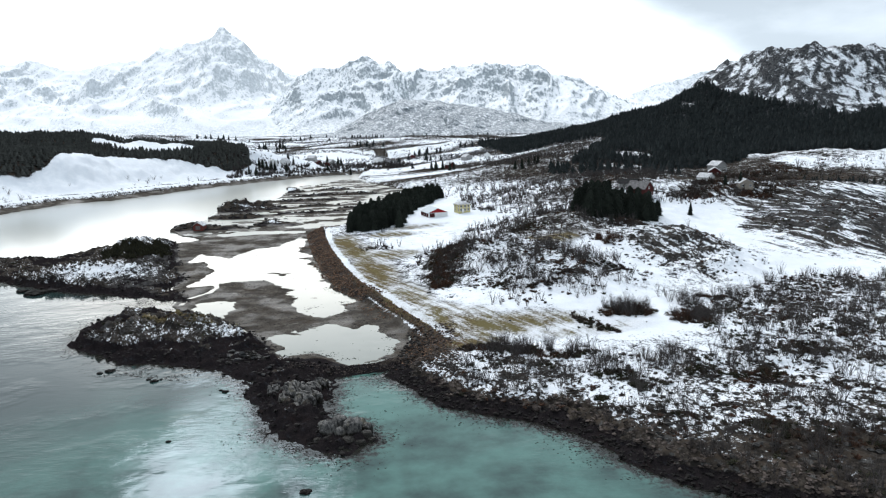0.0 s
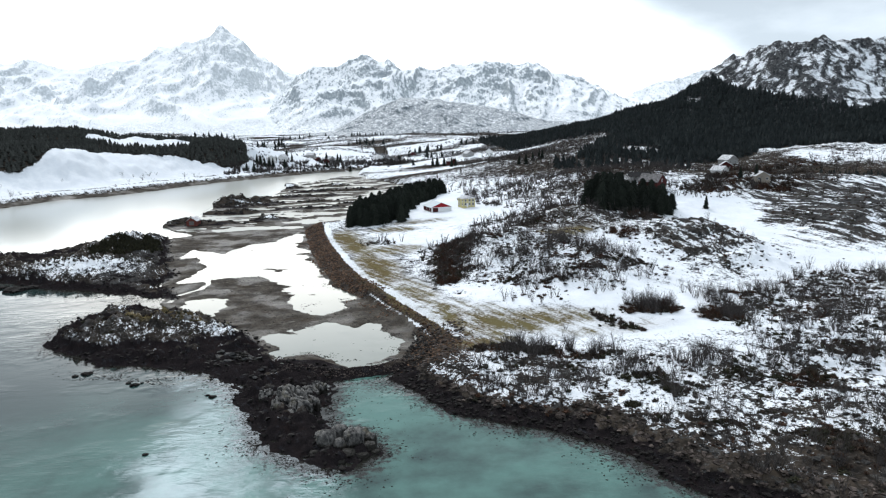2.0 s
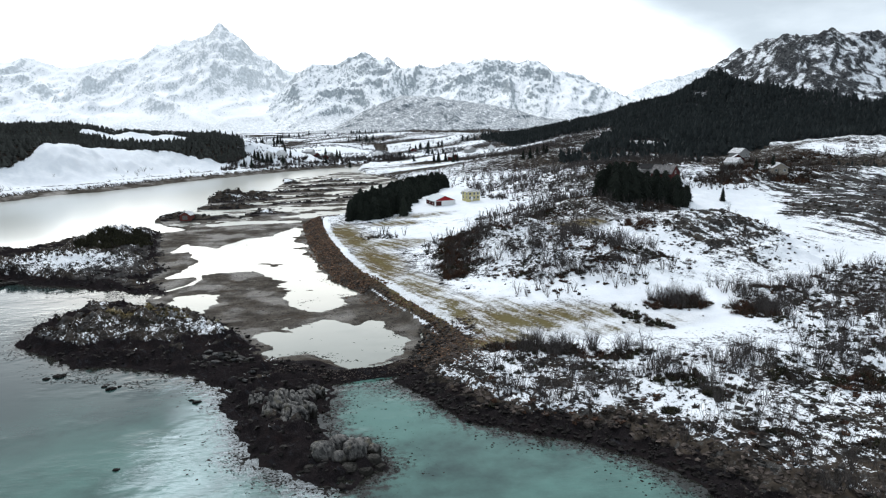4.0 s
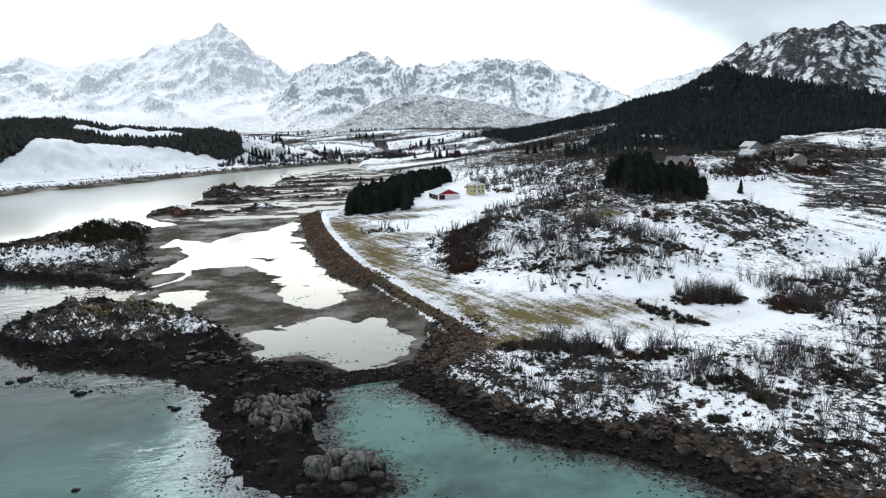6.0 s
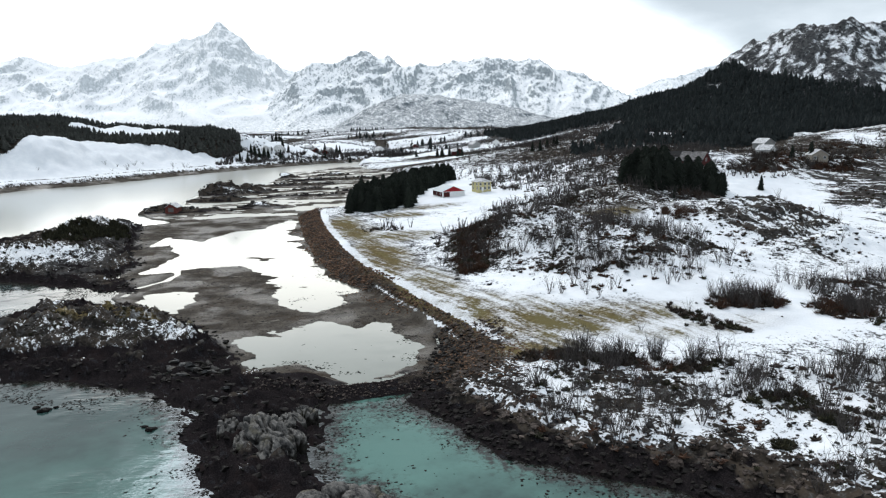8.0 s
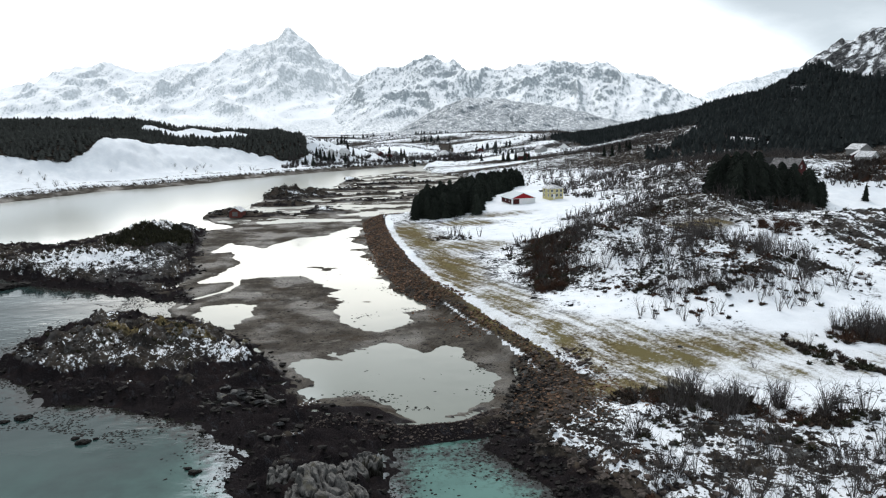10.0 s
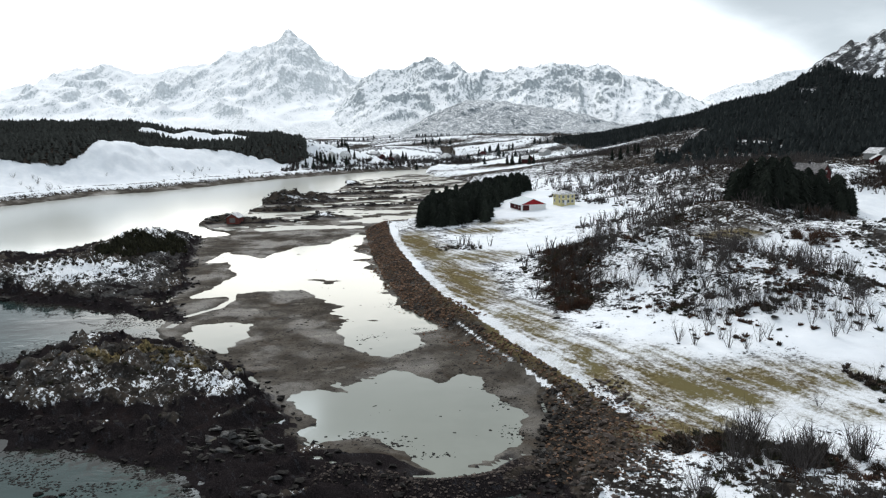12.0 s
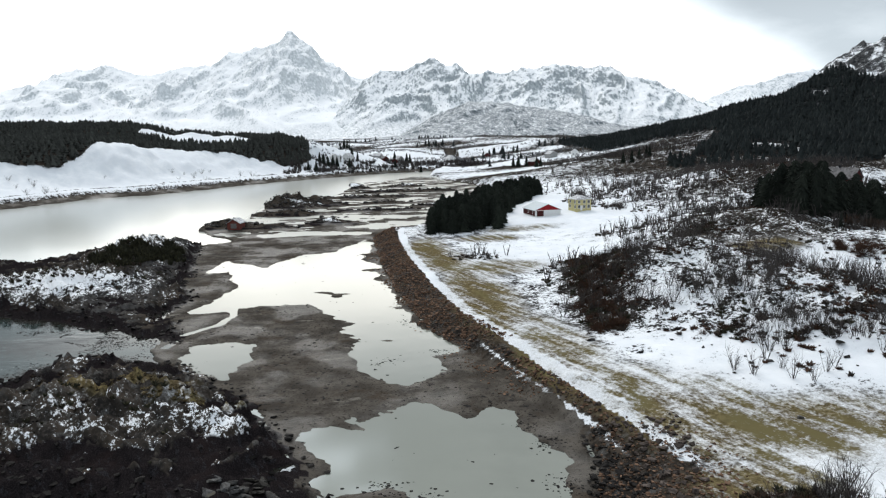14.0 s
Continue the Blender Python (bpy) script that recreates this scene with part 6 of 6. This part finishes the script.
house("barn", "long barn with red gable, white base wall and grey sheet roof", 75, 393, 8, 11.5, 13.5, 2.5, 4.9, WHITE, SHEET, gable_mat=RED,
      windows=[(-4, 1.4, 0.9, 0.8, 3), (1, 1.4, 0.9, 0.8, 3)], door=(-3.4, 3.0, 2.3, 0, DULL_RED, "dull red barn door"))
part("side_boards", one_box(-5.78, -6.75, 0.1, -5.754, 6.75, 2.35), DULL_RED, bpy.data.objects["barn"], "dull red side boarding")
house("farmhouse", "two-storey pale yellow farmhouse with hipped roof", 91, 391, 14, 7.0, 6.8, 4.6, 6.1, YELLOW, SNOWY_ROOF, hip=True, chimney=(0.2, 0.3),
      windows=[(-2.3, 1.6, 1.0, 1.3, 0), (0.2, 1.6, 1.0, 1.3, 0), (2.3, 1.6, 1.0, 1.3, 0), (-2.3, 3.6, 1.0, 1.2, 0), (0.2, 3.6, 1.0, 1.2, 0), (2.3, 3.6, 1.0, 1.2, 0), (-2.2, 1.6, 1.0, 1.3, 3), (2.0, 1.6, 1.0, 1.3, 3),
               (-2.0, 3.6, 1.0, 1.2, 3), (1.8, 3.6, 1.0, 1.2, 3)], door=(-1.2, 1.0, 2.1, 0, WHITE, "white front door"))
for hx, hy, tn in ((24, 905, 20), (36, 909, -10)):
    house("boat_shed", "small dark brown boat shed above the far shore", hx, hy, tn, 6.5, 8, 2.6, 4.8, DULL_RED, WORN_ROOF, door=(0, 2.2, 2.1, 0, DARK_ROOF, "dark plank door"))
house("red_house", "tall dark red house with snow-dusted grey roof", 178, 346, 32, 8.4, 11, 4.6, 8.2, DULL_RED, WORN_ROOF,
      windows=[(-1.9, 1.6, 1.0, 1.2, 0), (1.9, 1.6, 1.0, 1.2, 0), (0, 5.0, 1.0, 1.2, 0), (-2.5, 1.6, 1.0, 1.2, 1), (2.0, 1.6, 1.0, 1.2, 1), (-2.5, 1.6, 1.0, 1.2, 3), (2.0, 1.6, 1.0, 1.2, 3)], chimney=(0, 1.0))
house("outbuilding", "low dark outbuilding with a snow-free roof", 181, 367, 70, 6, 10, 2.2, 4.2, GREY_WALL, DARK_ROOF, door=(2, 2.4, 2.2, 0, DULL_RED, "red plank door"))
OLD_RED = speckled("faded_red_boards", (0.10, 0.028, 0.022), (0.20, 0.06, 0.048), 3, 0.85)
GREY_WOOD = speckled("grey_boards", (0.10, 0.095, 0.09), (0.2, 0.19, 0.18), 5, 0.85)
house("boathouse", "little red boathouse at the water's edge", -56.5, 416, -12, 5.6, 6.5, 2.3, 4.0, OLD_RED, SNOWY_ROOF, door=(0, 2.6, 2.1, 0, GREY_WOOD, "weathered grey boat door"), gable_mat=OLD_RED)
house("cottage", "pale beige cottage among bare bushes", 238, 343, -20, 7, 8, 2.8, 5.0, paint("beige_boards", (0.36, 0.32, 0.27)), SNOWY_ROOF, windows=[(-2, 1.5, 1, 1.1, 0), (2, 1.5, 1, 1.1, 0), (0, 1.5, 1, 1.1, 3)])
house("cottage", "white cottage below the forest edge", 231, 370, 25, 6.5, 7, 2.8, 5.0, WHITE, SNOWY_ROOF, windows=[(-2, 1.5, 1, 1.1, 0), (2, 1.5, 1, 1.1, 0), (0, 1.5, 1, 1.1, 3)])
house("cottage", "grey cottage by the forest edge", 305, 476, 10, 9, 10, 3.2, 6.2, GREY_WALL, SNOWY_ROOF, windows=[(-2, 1.5, 1, 1.1, 0), (2, 1.5, 1, 1.1, 0)])
house("cottage", "dull red cottage by the forest edge", 288, 452, -30, 8, 9, 3.0, 5.6, DULL_RED, SNOWY_ROOF, windows=[(-2, 1.5, 1, 1.1, 0), (2, 1.5, 1, 1.1, 0)])
for hx, hy, tn, ww, mat, lab in ((-30, 858, 10, 10, WHITE, "white farmhouse on the far side of the fjord"), (-16, 872, -30, 8, WHITE, "small white house in the valley"), (40, 930, 40, 9, GREY_WALL, "grey barn on the valley floor"),
                                 (110, 1000, 20, 9, WHITE, "white house on the valley floor"), (170, 1080, 0, 10, DULL_RED, "red barn on the valley floor"), (20, 1100, 60, 10, GREY_WALL, "grey house on the valley floor"),
                                 (214, 900, 15, 10, GREY_WALL, "grey farm building beneath the forest"), (236, 880, -15, 8, WHITE, "white house beneath the forest"), (-50, 1500, 10, 14, WHITE, "white farmhouse among tall trees across the valley"), (172, 808, 25, 8, DULL_RED, "dull red house among spruces at the valley mouth")):
    house("farmhouse", lab, hx, hy, tn, ww, ww * 1.2, 4.2, 7.4, mat, SNOWY_ROOF, windows=[(-2, 1.6, 1.1, 1.3, 0), (2, 1.6, 1.1, 1.3, 0)])


# ---- fence along the far shore road, and a low jetty ----
def fence(points, post_gap=4.0):
    root = tagged(new("fence"), "dark wooden post-and-rail fence beside the shore road", "fence")
    wood = speckled("fence_wood", (0.05, 0.045, 0.04), (0.12, 0.11, 0.10), 5)
    bm = one_box(-0.09, -0.09, -0.4, 0.09, 0.09, 1.25)
    me = bpy.data.meshes.new("post")
    bm.to_mesh(me)
    bm.free()
    me.materials.append(wood)
    last = None
    for (ax, ay), (bx_, by_) in zip(points[:-1], points[1:]):
        n = max(1, int(math.hypot(bx_ - ax, by_ - ay) / post_gap))
        for i in range(n):
            t = i / n
            p = Vector((ax + (bx_ - ax) * t, ay + (by_ - ay) * t, 0))
            p.z = max(ground_z(p.x, p.y), 0.3)
            ob = new("post", me)
            ob.location, ob.parent = p, root
            if last is not None:
                d = p - last
                for z in (0.6, 1.1):
                    rail = part("rail", one_box(0, -0.05, -0.07, d.length, 0.05, 0.07), wood, root)
                    rail.matrix_basis = Matrix.Translation(last + Vector((0, 0, z))) @ d.to_track_quat("X", "Z").to_matrix().to_4x4()
            last = p
    return root


fence([(-170, 634), (-140, 660), (-114, 700)])
